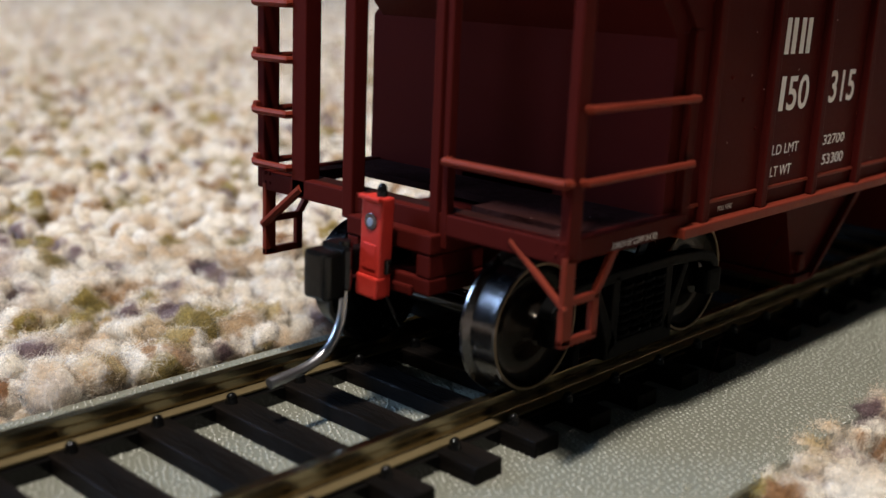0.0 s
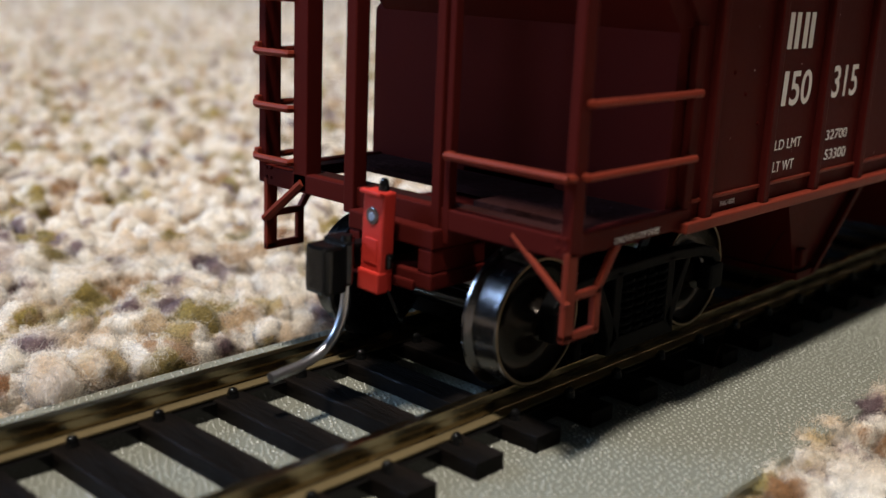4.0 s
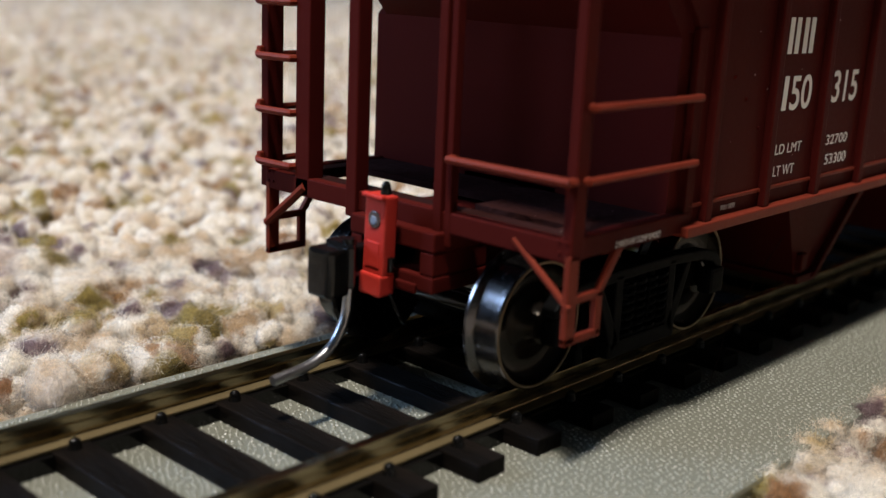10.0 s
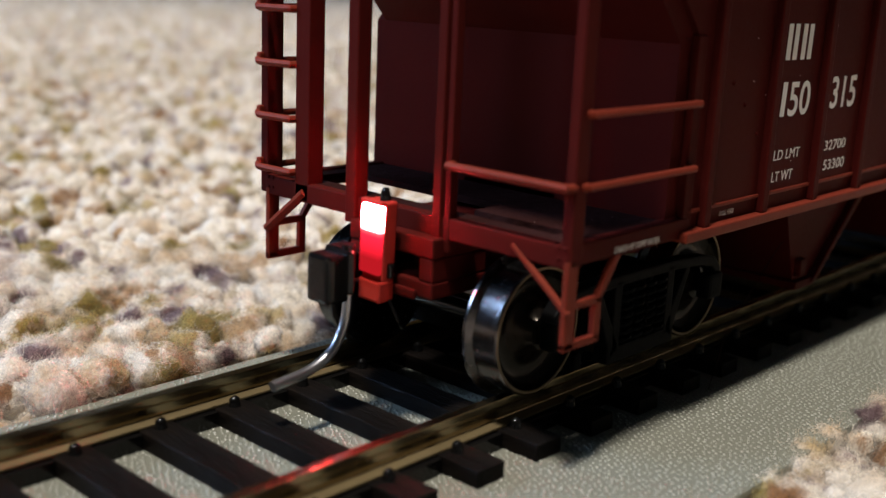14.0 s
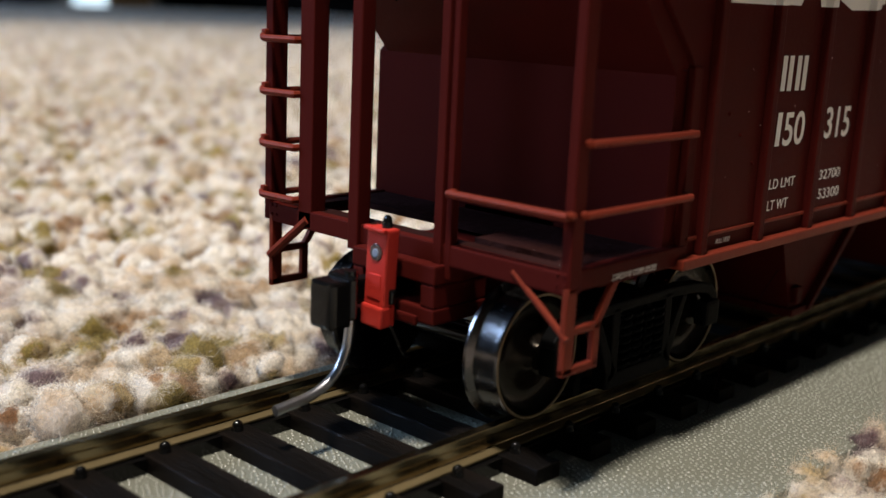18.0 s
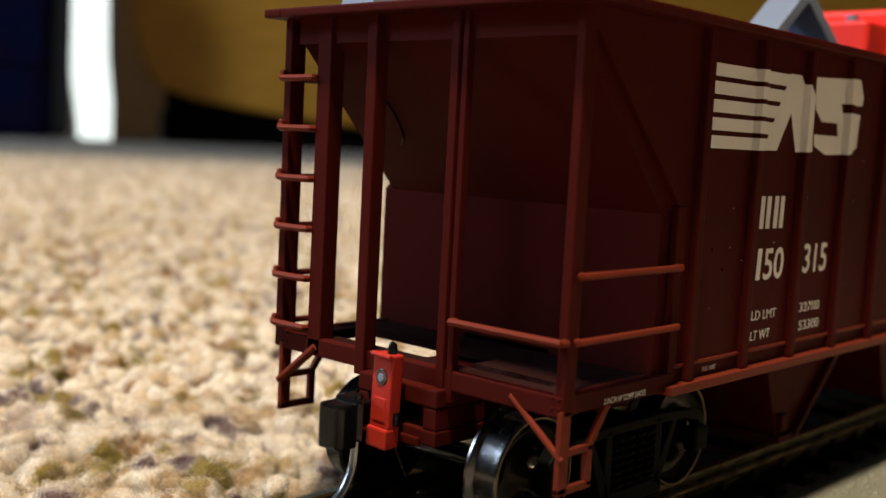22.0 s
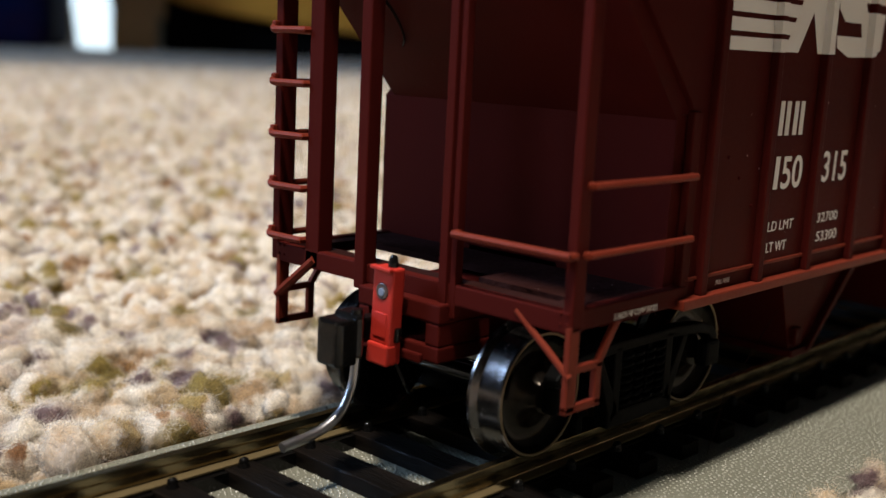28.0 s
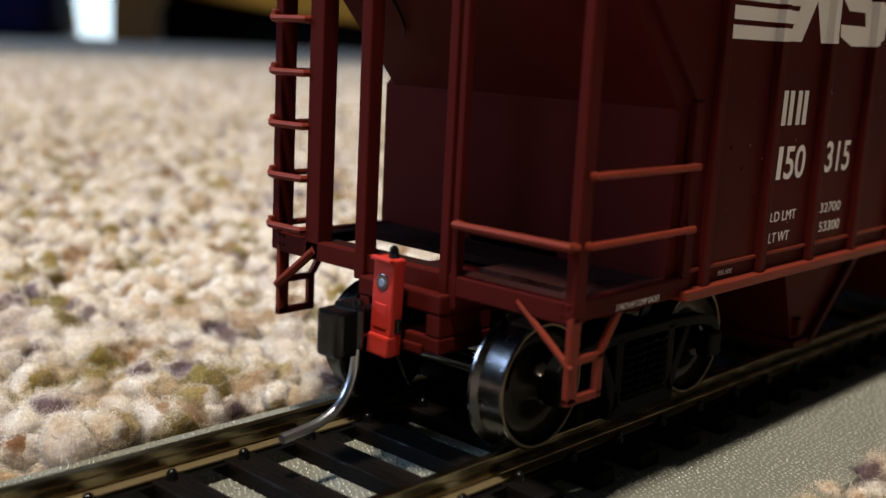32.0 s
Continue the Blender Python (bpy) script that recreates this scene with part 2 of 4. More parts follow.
def glow():
    """The lit lamp: white-hot at its head, fading to red down the body."""
    m = bpy.data.materials.new("glowing_red_diode")
    m.use_nodes = True
    n, link = m.node_tree.nodes, m.node_tree.links.new
    n.remove(n["Principled BSDF"])
    co, sep = n.new("ShaderNodeTexCoord"), n.new("ShaderNodeSeparateXYZ")
    link(co.outputs["Object"], sep.inputs[0])
    mr = n.new("ShaderNodeMapRange")
    mr.inputs[1].default_value, mr.inputs[2].default_value = 0.0012, 0.0054
    link(sep.outputs[2], mr.inputs[0])
    ramp = n.new("ShaderNodeValToRGB")
    el = ramp.color_ramp.elements
    el[0].position, el[0].color = 0.0, (0.22, 0.004, 0.006, 1)
    el[1].position, el[1].color = 1.0, (1.0, 0.03, 0.05, 1)
    el.new(0.42).color = (0.9, 0.012, 0.03, 1)
    el.new(0.60).color = (1.0, 0.16, 0.15, 1)
    el.new(0.72).color = (1.0, 0.05, 0.06, 1)
    link(mr.outputs[0], ramp.inputs[0])
    power = n.new("ShaderNodeMapRange")
    power.inputs[1].default_value, power.inputs[2].default_value, power.inputs[3].default_value, power.inputs[4].default_value = 0.50, 1.0, 2.4, 1350.0
    link(mr.outputs[0], power.inputs[0])
    em = n.new("ShaderNodeEmission")
    link(ramp.outputs[0], em.inputs[0]), link(power.outputs[0], em.inputs[1])
    link(em.outputs[0], n["Material Output"].inputs[0])
    return m


def glowing_white():
    """Pale bluish white with a glow added to reach its brightness."""
    m = mat("glowing_bluish_white", (0.75, 0.8, 0.85), 0.3, second=(0.7, 0.75, 0.8))
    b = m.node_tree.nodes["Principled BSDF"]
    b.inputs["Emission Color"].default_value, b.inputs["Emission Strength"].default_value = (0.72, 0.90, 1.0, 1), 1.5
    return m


GLOWING_WHITE = glowing_white()
VINYL, WOOL, FUZZ, GLOW = vinyl(), wool("flecked_cream_wool"), wool("fine_wool_haze", 0.7), glow()

# ---- builders ----
MM = 0.001


def thing(name, at, label, category, group="", kind=""):
    """An Empty at the base of a thing, in millimetres."""
    ob = new(name)
    ob.empty_display_size = 0.002
    ob.location = Vector(at) * MM
    return tagged(ob, label, category, group, kind)


def origin(ob):
    p = Vector((0, 0, 0))
    while ob:
        p += Vector(ob.location)
        ob = ob.parent
    return p


def part(name, bm, material, parent=None, label="", smooth=False, at=None):
    """Links a bmesh drawn in millimetres of the world as one mesh object under a thing or part."""
    me = bpy.data.meshes.new(name)
    base = Vector(at) * MM if at else (origin(parent) if parent else Vector((0, 0, 0)))
    bmesh.ops.recalc_face_normals(bm, faces=bm.faces[:])
    if smooth:
        for e in bm.edges:
            e.smooth = len(e.link_faces) != 2 or e.calc_face_angle(0) < 0.55
    bm.transform(Matrix.Translation(-base) @ Matrix.Scale(MM, 4))
    bm.to_mesh(me)
    bm.free()
    me.materials.append(material)
    if smooth:
        me.polygons.foreach_set("use_smooth", [True] * len(me.polygons))
    ob = new(name, me)
    ob.parent = parent
    ob.location = base - (origin(parent) if parent else Vector((0, 0, 0)))
    return tagged(ob, label)


def again(ob, shift, parent=None):
    """The same mesh once more, shifted in millimetres."""
    twin = new(ob.name.split(".")[0], ob.data)
    twin.parent = parent or ob.parent
    twin.location = Vector(ob.location) + Vector(shift) * MM
    if "label" in ob:
        twin["label"] = ob["label"]
    return twin


def box(x0, x1, y0, y1, z0, z1, bev=0.12, bm=None):
    bm = bm or bmesh.new()
    vs = [bm.verts.new((x, y, z)) for x in (x0, x1) for y in (y0, y1) for z in (z0, z1)]
    fs = [bm.faces.new([vs[i] for i in q]) for q in ((0, 1, 3, 2), (4, 6, 7, 5), (0, 4, 5, 1), (2, 3, 7, 6), (0, 2, 6, 4), (1, 5, 7, 3))]
    if bev:
        bmesh.ops.bevel(bm, geom=list({e for f in fs for e in f.edges}), offset=bev, segments=2, profile=0.6, affect="EDGES")
    return bm


def prism(pts, axis, a0, a1, bev=0.0, bm=None):
    """A polygon pushed along an axis: pts are (x, z) for y, (y, z) for x, (x, y) for z."""
    bm = bm or bmesh.new()

    def put(p, a):
        return {"y": (p[0], a, p[1]), "x": (a, p[0], p[1]), "z": (p[0], p[1], a)}[axis]

    lo, hi = [bm.verts.new(put(p, a0)) for p in pts], [bm.verts.new(put(p, a1)) for p in pts]
    k = len(pts)
    fs = [bm.faces.new(lo), bm.faces.new(hi[::-1])] + [bm.faces.new((lo[i], hi[i], hi[(i + 1) % k], lo[(i + 1) % k])) for i in range(k)]
    if bev:
        bmesh.ops.recalc_face_normals(bm, faces=fs)
        bmesh.ops.bevel(bm, geom=list({e for f in fs for e in f.edges}), offset=bev, segments=2, profile=0.6, affect="EDGES")
    return bm


def tube(path, r, n=10, r_end=None, bm=None, caps=True):
    """A round bar along a path."""
    bm = bm or bmesh.new()
    path = [Vector(p) for p in path]
    rings = []
    side = None
    for i, p in enumerate(path):
        d = (path[min(i + 1, len(path) - 1)] - path[max(i - 1, 0)]).normalized()
        if side is None:
            side = d.orthogonal().normalized()
        side = (side - d * side.dot(d)).normalized()
        up = d.cross(side)
        rr = r + ((r_end if r_end is not None else r) - r) * i / max(1, len(path) - 1)
        rings.append([bm.verts.new(p + rr * (math.cos(a) * side + math.sin(a) * up)) for a in (2 * math.pi * k / n for k in range(n))])
    for a, b in zip(rings, rings[1:]):
        for k in range(n):
            bm.faces.new((a[k], a[(k + 1) % n], b[(k + 1) % n], b[k]))
    if caps:
        bm.faces.new(rings[0][::-1]), bm.faces.new(rings[-1])
    return bm


def bend(points, steps=8):
    """A smooth line through points."""
    ps = [Vector(p) for p in points]
    ps = [2 * ps[0] - ps[1]] + ps + [2 * ps[-1] - ps[-2]]
    out = []
    for i in range(1, len(ps) - 2):
        for s in range(steps):
            t = s / steps
            a, b, c, d = ps[i - 1 : i + 3]
            out.append(0.5 * (2 * b + (c - a) * t + (2 * a - 5 * b + 4 * c - d) * t * t + (3 * b - a - 3 * c + d) * t**3))
    return out + [ps[-2]]


def turned(profile, centre, n=48, bm=None):
    """A profile of (radius, y) turned about an axle that runs across the track."""
    bm = bm or bmesh.new()
    def ring(r, y):
        if r < 1e-6:
            return [bm.verts.new((centre[0], y, centre[1]))]
        return [bm.verts.new((centre[0] + r * math.cos(2 * math.pi * k / n), y, centre[1] + r * math.sin(2 * math.pi * k / n))) for k in range(n)]

    for (ra, ya), (rb, yb) in zip(profile, profile[1:]):
        a, b = ring(ra, ya), ring(rb, yb)
        for k in range(n):
            j = (k + 1) % n
            if len(a) == 1 and len(b) > 1:
                bm.faces.new((a[0], b[j], b[k]))
            elif len(b) == 1 and len(a) > 1:
                bm.faces.new((a[k], a[j], b[0]))
            elif len(a) > 1:
                bm.faces.new((a[k], a[j], b[j], b[k]))
    bmesh.ops.remove_doubles(bm, verts=bm.verts[:], dist=1e-5)
    return bm


# ---- the room ----
def room():
    floor = box(-4000, 4000, -4000, 4000, -30, -12, 0)
    tagged(part("floor", floor, WALLPAINT), "plain floor under the carpet", "floor", kind="structure")
    for name, b in (("wall_north", (-4000, 4000, 3900, 4000)), ("wall_east", (3900, 4000, -4000, 3900)), ("wall_south", (-4000, 4000, -4000, -3900)), ("wall_west", (-4000, -3900, -3900, 3900))):
        tagged(part(name, box(b[0], b[1], b[2], b[3], -12, 2400, 0), WALLPAINT), "tan painted room wall", "wall", kind="structure")
    tagged(part("ceiling", box(-4000, 4000, -4000, 4000, 2400, 2480, 0), WHITEPAINT), "plain white ceiling", "ceiling", kind="structure")


room()


# ---- carpet ----
def carpet_sheet():
    """The carpet's backing and its far pile as one uneven sheet."""
    xs = np.concatenate([np.linspace(-3900, -400, 40), np.linspace(-380, 900, 160), np.linspace(930, 3900, 100)])
    ys = np.concatenate([np.linspace(-3900, -300, 40), np.linspace(-280, 1000, 160), np.linspace(1030, 3900, 100)])
    gx, gy = np.meshgrid(xs, ys, indexing="ij")
    gz = -3.0 + 1.6 * np.random.RandomState(3).rand(*gx.shape)
    near = (gy > -34) & (gy < 30)
    gz[near] = -4.0
    k, m = len(xs), len(ys)
    me = bpy.data.meshes.new("carpet")
    verts = np.stack([gx, gy, gz], -1).reshape(-1, 3) * MM
    i = (np.arange(k - 1)[:, None] * m + np.arange(m - 1)[None, :]).ravel()
    faces = np.stack([i, i + m, i + m + 1, i + 1], -1)
    me.from_pydata(verts.tolist(), [], faces.tolist())
    me.materials.append(WOOL)
    return tagged(new("carpet", me), "cream flecked wool carpet with brown and olive yarns", "carpet", kind="structure")


carpet = carpet_sheet()


def tuft_shape(seed, fine, shells, fibres):
    """One tuft of wool, one unit across: a soft lumpy knob, thin shells of haze about it, and curling loose fibres. Gives corners, triangles and which of them are haze."""
    rnd = random.Random(900 + seed)
    off = Vector((seed * 5.1, seed * 2.3, 0))

    def lump(d):
        return 0.44 + 0.21 * noise.noise(d * 1.6 + off) + 0.13 * noise.noise(d * 3.6 + off)

    vs, fs, hazy, n = [], [], [], 0
    for k in range(shells + 1):
        bm = bmesh.new()
        bmesh.ops.create_icosphere(bm, subdivisions=fine if k == 0 or shells > 1 else 1, radius=1.0)
        way = [v.co.normalized() for v in bm.verts]
        tri = np.array([[v.index for v in f.verts] for f in bm.faces])
        bm.free()
        grow = 0.055 * k
        vs.append(np.array([d * (lump(d) + grow * (1 + 0.8 * noise.noise(d * 5.0 + off * k))) for d in way]))
        fs.append(tri + n)
        hazy.append(np.full(len(tri), int(k > 0)))
        n += len(way)
    for _ in range(fibres):
        z, a = rnd.uniform(-0.3, 1), rnd.uniform(0, 6.283)
        q = math.sqrt(max(0, 1 - z * z))
        p = Vector((q * math.cos(a), q * math.sin(a), z))
        go = p.cross(Vector((rnd.gauss(0, 1), rnd.gauss(0, 1), rnd.gauss(0, 1)))).normalized()
        curl, step = rnd.uniform(-1.0, 1.0), rnd.uniform(0.06, 0.15)
        high, loose = rnd.uniform(0.0, 0.07), rnd.uniform(0.0, 0.03) if rnd.random() < 0.6 else rnd.uniform(0.03, 0.09)
        w = rnd.uniform(0.002, 0.0042)
        row = []
        for k in range(5):
            c = p * (lump(p) + high + loose * k)
            across = p.cross(go).normalized() * (w * (0.4 if k == 4 else 1))
            row += [c - across, c + across]
            go = (go + p.cross(go) * curl).normalized()
            p = (p + go * step).normalized()
        vs.append(np.array(row))
        fs.append(np.array([t for k in range(4) for t in ((n + 2 * k, n + 2 * k + 1, n + 2 * k + 3), (n + 2 * k, n + 2 * k + 3, n + 2 * k + 2))]))
        hazy.append(np.zeros(8, int))
        n += 10
    return np.concatenate(vs), np.concatenate(fs), np.concatenate(hazy)


def raw_mesh(name, v, f, material):
    """A smooth mesh from arrays of corners, in metres, and triangles."""
    me = bpy.data.meshes.new(name)
    me.vertices.add(len(v)), me.loops.add(3 * len(f)), me.polygons.add(len(f))
    me.vertices.foreach_set("co", v.ravel())
    me.loops.foreach_set("vertex_index", f.ravel())
    me.polygons.foreach_set("loop_start", np.arange(0, 3 * len(f), 3))
    me.polygons.foreach_set("use_smooth", np.ones(len(f), bool))
    me.update()
    me.materials.append(material)
    return me


def tufts(name, places, size, shapes, parent):
    """Many tufts joined as one mesh."""
    rs = np.random.RandomState(len(places))
    vs, fs, hazy, n = [], [], [], 0
    for x, y, z in places:
        v, f, h = shapes[rs.randint(len(shapes))]
        a, s = rs.uniform(0, 6.283), size * rs.uniform(0.7, 1.4)
        c, d = math.cos(a), math.sin(a)
        lean = rs.uniform(-0.4, 0.4, 2)
        vx, vy = v[:, 0] * c - v[:, 1] * d, v[:, 0] * d + v[:, 1] * c
        wide = rs.uniform(0.75, 1.3, 2)
        vx, vy = vx * wide[0], vy * wide[1]
        vs.append(np.stack([x + s * (vx + lean[0] * v[:, 2]), y + s * (vy + lean[1] * v[:, 2]), z + s * 0.95 * v[:, 2]], -1))
        fs.append(f + n)
        hazy.append(h)
        n += len(v)
    v, f = np.concatenate(vs) * MM, np.concatenate(fs)
    me = raw_mesh(name, v, f, WOOL)
    me.materials.append(FUZZ)
    me.polygons.foreach_set("material_index", np.concatenate(hazy))
    ob = new(name, me)
    ob.parent = parent
    return tagged(ob, "fluffy cream carpet pile with flecks", kind="stuff")


def spots(x0, x1, y0, y1, pitch, keep, seed, low=-1.5, high=1.2):
    rs = np.random.RandomState(seed)
    out = []
    y = y0
    row = 0
    while y < y1:
        x = x0 + (row % 2) * pitch / 2
        while x < x1:
            px, py = x + rs.uniform(-0.3, 0.3) * pitch, y + rs.uniform(-0.3, 0.3) * pitch
            if keep(px, py):
                out.append((px, py, rs.uniform(low, high)))
            x += pitch
        y += pitch * 0.87
        row += 1
    return out


def in_view(px, py):
    """The wedge of floor that lies before the lens."""
    return py > 19.7 and (px + 60) * 2.6 + 75 > (py + 60) * 0.75 and px < py * 1.9 + 95


CLOSE = [tuft_shape(60 + i, 2, 2, 220) for i in range(14)]
NEAR = [tuft_shape(i, 2, 1, 28) for i in range(10)]
MID = [tuft_shape(20 + i, 1, 1, 0) for i in range(6)]
FAR = [tuft_shape(40 + i, 1, 0, 0) for i in range(5)]
tufts("carpet_pile", spots(-62, 26, 19.4, 54, 2.4, in_view, 5, -2.1, 0.8), 3.3, CLOSE, carpet)
tufts("carpet_pile", spots(26, 190, 19.4, 54, 2.7, in_view, 9, -2.0, 0.8), 3.7, NEAR, carpet)
tufts("carpet_pile", spots(-75, 190, 54, 95, 2.6, in_view, 10, -2.0, 0.8), 3.6, NEAR, carpet)
tufts("carpet_pile", spots(-75, 460, 95, 330, 3.7, in_view, 6, -1.7, 0.9), 4.6, MID, carpet)
tufts("carpet_pile", spots(-75, 900, 330, 900, 7.0, in_view, 8, -1.2, 0.9), 9.0, FAR, carpet)
tufts("carpet_pile", spots(-4, 75, -37, -23.8, 2.5, lambda x, y: y < -25.2 + 0.9 * math.sin(x * 0.3), 7, -2.7, -1.0), 3.3, CLOSE, carpet)


# ---- the strip under the track ----
def vinyl_strip():
    strip = part("vinyl_strip", box(-90, 420, -26.5, 18.1, -2.2, 0, 0.4), VINYL)
    rs = np.random.RandomState(11)
    ring = np.array([(math.cos(k * 1.0472), math.sin(k * 1.0472)) for k in range(6)])
    shape = np.concatenate([np.c_[ring * 0.19, np.full(6, -0.02)], np.c_[ring * 0.12, np.full(6, 0.065)], [[0, 0, 0.105]]])
    tri = [(k, (k + 1) % 6, 6 + (k + 1) % 6) for k in range(6)] + [(k, 6 + (k + 1) % 6, 6 + k) for k in range(6)] + [(6 + k, 6 + (k + 1) % 6, 12) for k in range(6)]
    spots_at = []
    for x0, x1, y0, y1 in ((-32, 100, -26.2, -9.6), (-40, 24, -7.2, 7.2), (-45, 40, 9.6, 17.6)):
        for j, y in enumerate(np.arange(y0, y1, 0.49)):
            for x in np.arange(x0 + (j % 2) * 0.28, x1, 0.56):
                spots_at.append((x + rs.uniform(-0.15, 0.15), y + rs.uniform(-0.15, 0.15)))
    at = np.array(spots_at)
    size = rs.uniform(0.65, 1.2, len(at))[:, None, None]
    v = shape[None] * np.concatenate([size, size, size], -1) + np.c_[at, np.zeros(len(at))][:, None, :]
    f = np.array(tri)[None] + (np.arange(len(at)) * 13)[:, None, None]
    me = raw_mesh("pebble_grain", v.reshape(-1, 3) * MM, f.reshape(-1, 3), VINYL)
    grain = new("pebble_grain", me)
    grain.parent = strip
    tagged(grain, "raised pebbled grain of the vinyl", kind="stuff")
    tagged(strip, "grey-green pebbled vinyl strip lying on the carpet under the track", "mat")


vinyl_strip()

# ---- the track ----
RAIL_TOP, TIE_TOP, RAIL_Y, PITCH = 3.47, 1.37, 8.25, 6.75


def rail_profile(y, side):
    """A rail in section; y is the inner face of the head."""
    c = y + side * 0.42
    half = [(0.42, 3.47), (0.42, 2.85), (0.16, 2.62), (0.16, 1.74), (0.3, 1.70), (0.3, 1.45)]
    return [(c + a, b) for a, b in half] + [(c - a, b) for a, b in reversed(half)]


def track():
    tr = thing("railway_track", (0, 0, 0), "model railway track with brassy rails on black plastic sleepers", "track")
    for s in (-1, 1):
        rail_ob = part("rail", prism(rail_profile(s * RAIL_Y, s), "x", -90, 400, 0.06), RAIL, tr, "brass-coloured metal rail")
        c = s * (RAIL_Y + 0.42)
        part("rail_foot", prism([(c - 0.98, 1.39), (c - 0.98, 1.58), (c - 0.3, 1.72), (c + 0.3, 1.72), (c + 0.98, 1.58), (c + 0.98, 1.39)], "x", -90, 400, 0.04), FOOT, rail_ob, "dull gold rail foot")
    tie_meshes = []
    spike = bmesh.new()
    bmesh.ops.create_uvsphere(spike, u_segments=12, v_segments=8, radius=0.46, matrix=Matrix.Translation((0, 0, TIE_TOP + 0.42)) @ Matrix.Diagonal((1, 0.85, 0.9, 1)))
    tube([(0, 0, TIE_TOP - 0.1), (0, 0, TIE_TOP + 0.4)], 0.55, 12, 0.42, spike)
    first_spike = None
    rs = random.Random(4)
    n0, n1 = -11, 58
    for i in range(n0, n1):
        x = -3.5 + i * PITCH + (-0.06 if i % 2 else 0.06)
        w, yl = 1.45, 13.5
        if len(tie_meshes) < 6:
            b = box(x - w, x + w, -yl, yl, 0.0, TIE_TOP, 0.14)
            tie = part("sleeper", b, TIE, tr, at=(x, 0, 0))
            tie_meshes.append(tie.data)
        else:
            tie = new("sleeper", tie_meshes[rs.randrange(6)])
            tie.parent, tie.location = tr, Vector((x, 0, 0)) * MM
        for s in (-1, 1):
            for side in (-1.5, 1.5):
                y = s * (RAIL_Y + 0.42) + side
                if first_spike is None:
                    first_spike = part("spike", spike, BLACK, tie, smooth=True, at=(0, 0, 0)).data
                    bpy.data.objects["spike"].location = Vector((0, y, 0)) * MM
                else:
                    sp = new("spike", first_spike)
                    sp.parent, sp.location = tie, Vector((0, y, 0)) * MM
        if i < n1 - 1:
            for s in (-1, 1):
                if "web" not in bpy.data.meshes:
                    part("web", box(1.4, PITCH - 1.4, -1.5, 1.5, 0.05, TIE_TOP - 0.12, 0), BLACK, tie, at=(0, 0, 0))
                    bpy.data.objects["web"].location = Vector((0, s * 8.67, 0)) * MM
                else:
                    wb = new("web", bpy.data.meshes["web"])
                    wb.parent, wb.location = tie, Vector((0, s * 8.67, 0)) * MM


track()

# ---- the hopper car ----
END_X, LAST_X = 0.0, 166.0
RIBS = [17.4 + 9.5 * i for i in range(16)]
SIDE = 16.1


def clip_x(poly, lo, hi):
    """The piece of a convex polygon between two x."""
    for edge, sign in ((lo, 1), (hi, -1)):
        out = []
        for (ax, az), (bx, bz) in zip(poly, poly[1:] + poly[:1]):
            ia, ib = sign * (ax - edge) >= 0, sign * (bx - edge) >= 0
            if ia:
                out.append((ax, az))
            if ia != ib:
                t = (edge - ax) / (bx - ax)
                out.append((edge, az + t * (bz - az)))
        poly = out
        if len(poly) < 3:
            return []
    return poly


def decal(name, polys, parent, label):
    """White paint that follows the side sheet and climbs over its ribs."""
    bm = bmesh.new()
    for poly in polys:
        x = min(p[0] for p in poly)
        top = max(p[0] for p in poly)
        cuts = [x]
        for r in RIBS:
            cuts += [c for c in (r - 0.5, r + 0.5) if x < c < top]
        cuts = sorted(cuts + [top])
        for a, b in zip(cuts, cuts[1:]):
            on_rib = any(r - 0.51 < (a + b) / 2 < r + 0.51 for r in RIBS)
            piece = clip_x(poly, a, b)
            y = SIDE + (0.72 if on_rib else 0.02)
            if len(piece) >= 3:
                prism(piece, "y", -y - 0.015, -y + 0.015, 0, bm)
            if on_rib and len(piece) >= 3:
                edge = [z for px, z in piece if abs(px - a) < 1e-6]
                if len(edge) > 1 and max(edge) - min(edge) > 0.1:
                    box(a - 0.03, a, -SIDE - 0.72, -SIDE, min(edge), max(edge), 0, bm)
    return part(name, bm, WHITE, parent, label)


def lettering(text, x, z, height, width, parent, slant=0.12, y=SIDE + 0.025, label="white lettering", bold=0.0):
    """Words in the built-in letters, painted on the side."""
    cu = bpy.data.curves.new("lettering", "FONT")
    cu.body, cu.size, cu.shear, cu.extrude, cu.offset = text, 1.0, slant, 0.004, bold
    tmp = bpy.data.objects.new("lettering", cu)
    scene.collection.objects.link(tmp)
    bpy.context.view_layer.update()
    me = bpy.data.meshes.new_from_object(tmp.evaluated_get(bpy.context.evaluated_depsgraph_get()))
    bpy.data.objects.remove(tmp)
    co = np.empty(3 * len(me.vertices))
    me.vertices.foreach_get("co", co)
    co = co.reshape(-1, 3)
    lo, hi = co.min(0), co.max(0)
    sx, sz = width / (hi[0] - lo[0]), height / (hi[1] - lo[1])
    out = np.stack([x + (co[:, 0] - lo[0]) * sx, -y - co[:, 2] * 2.0, z + (co[:, 1] - lo[1]) * sz], -1) * MM
    me.vertices.foreach_set("co", (out - np.array(origin(parent))).ravel())
    me.update()
    me.materials.clear()
    me.materials.append(WHITE)
    ob = new("lettering", me)
    ob.parent = parent
    return tagged(ob, label)


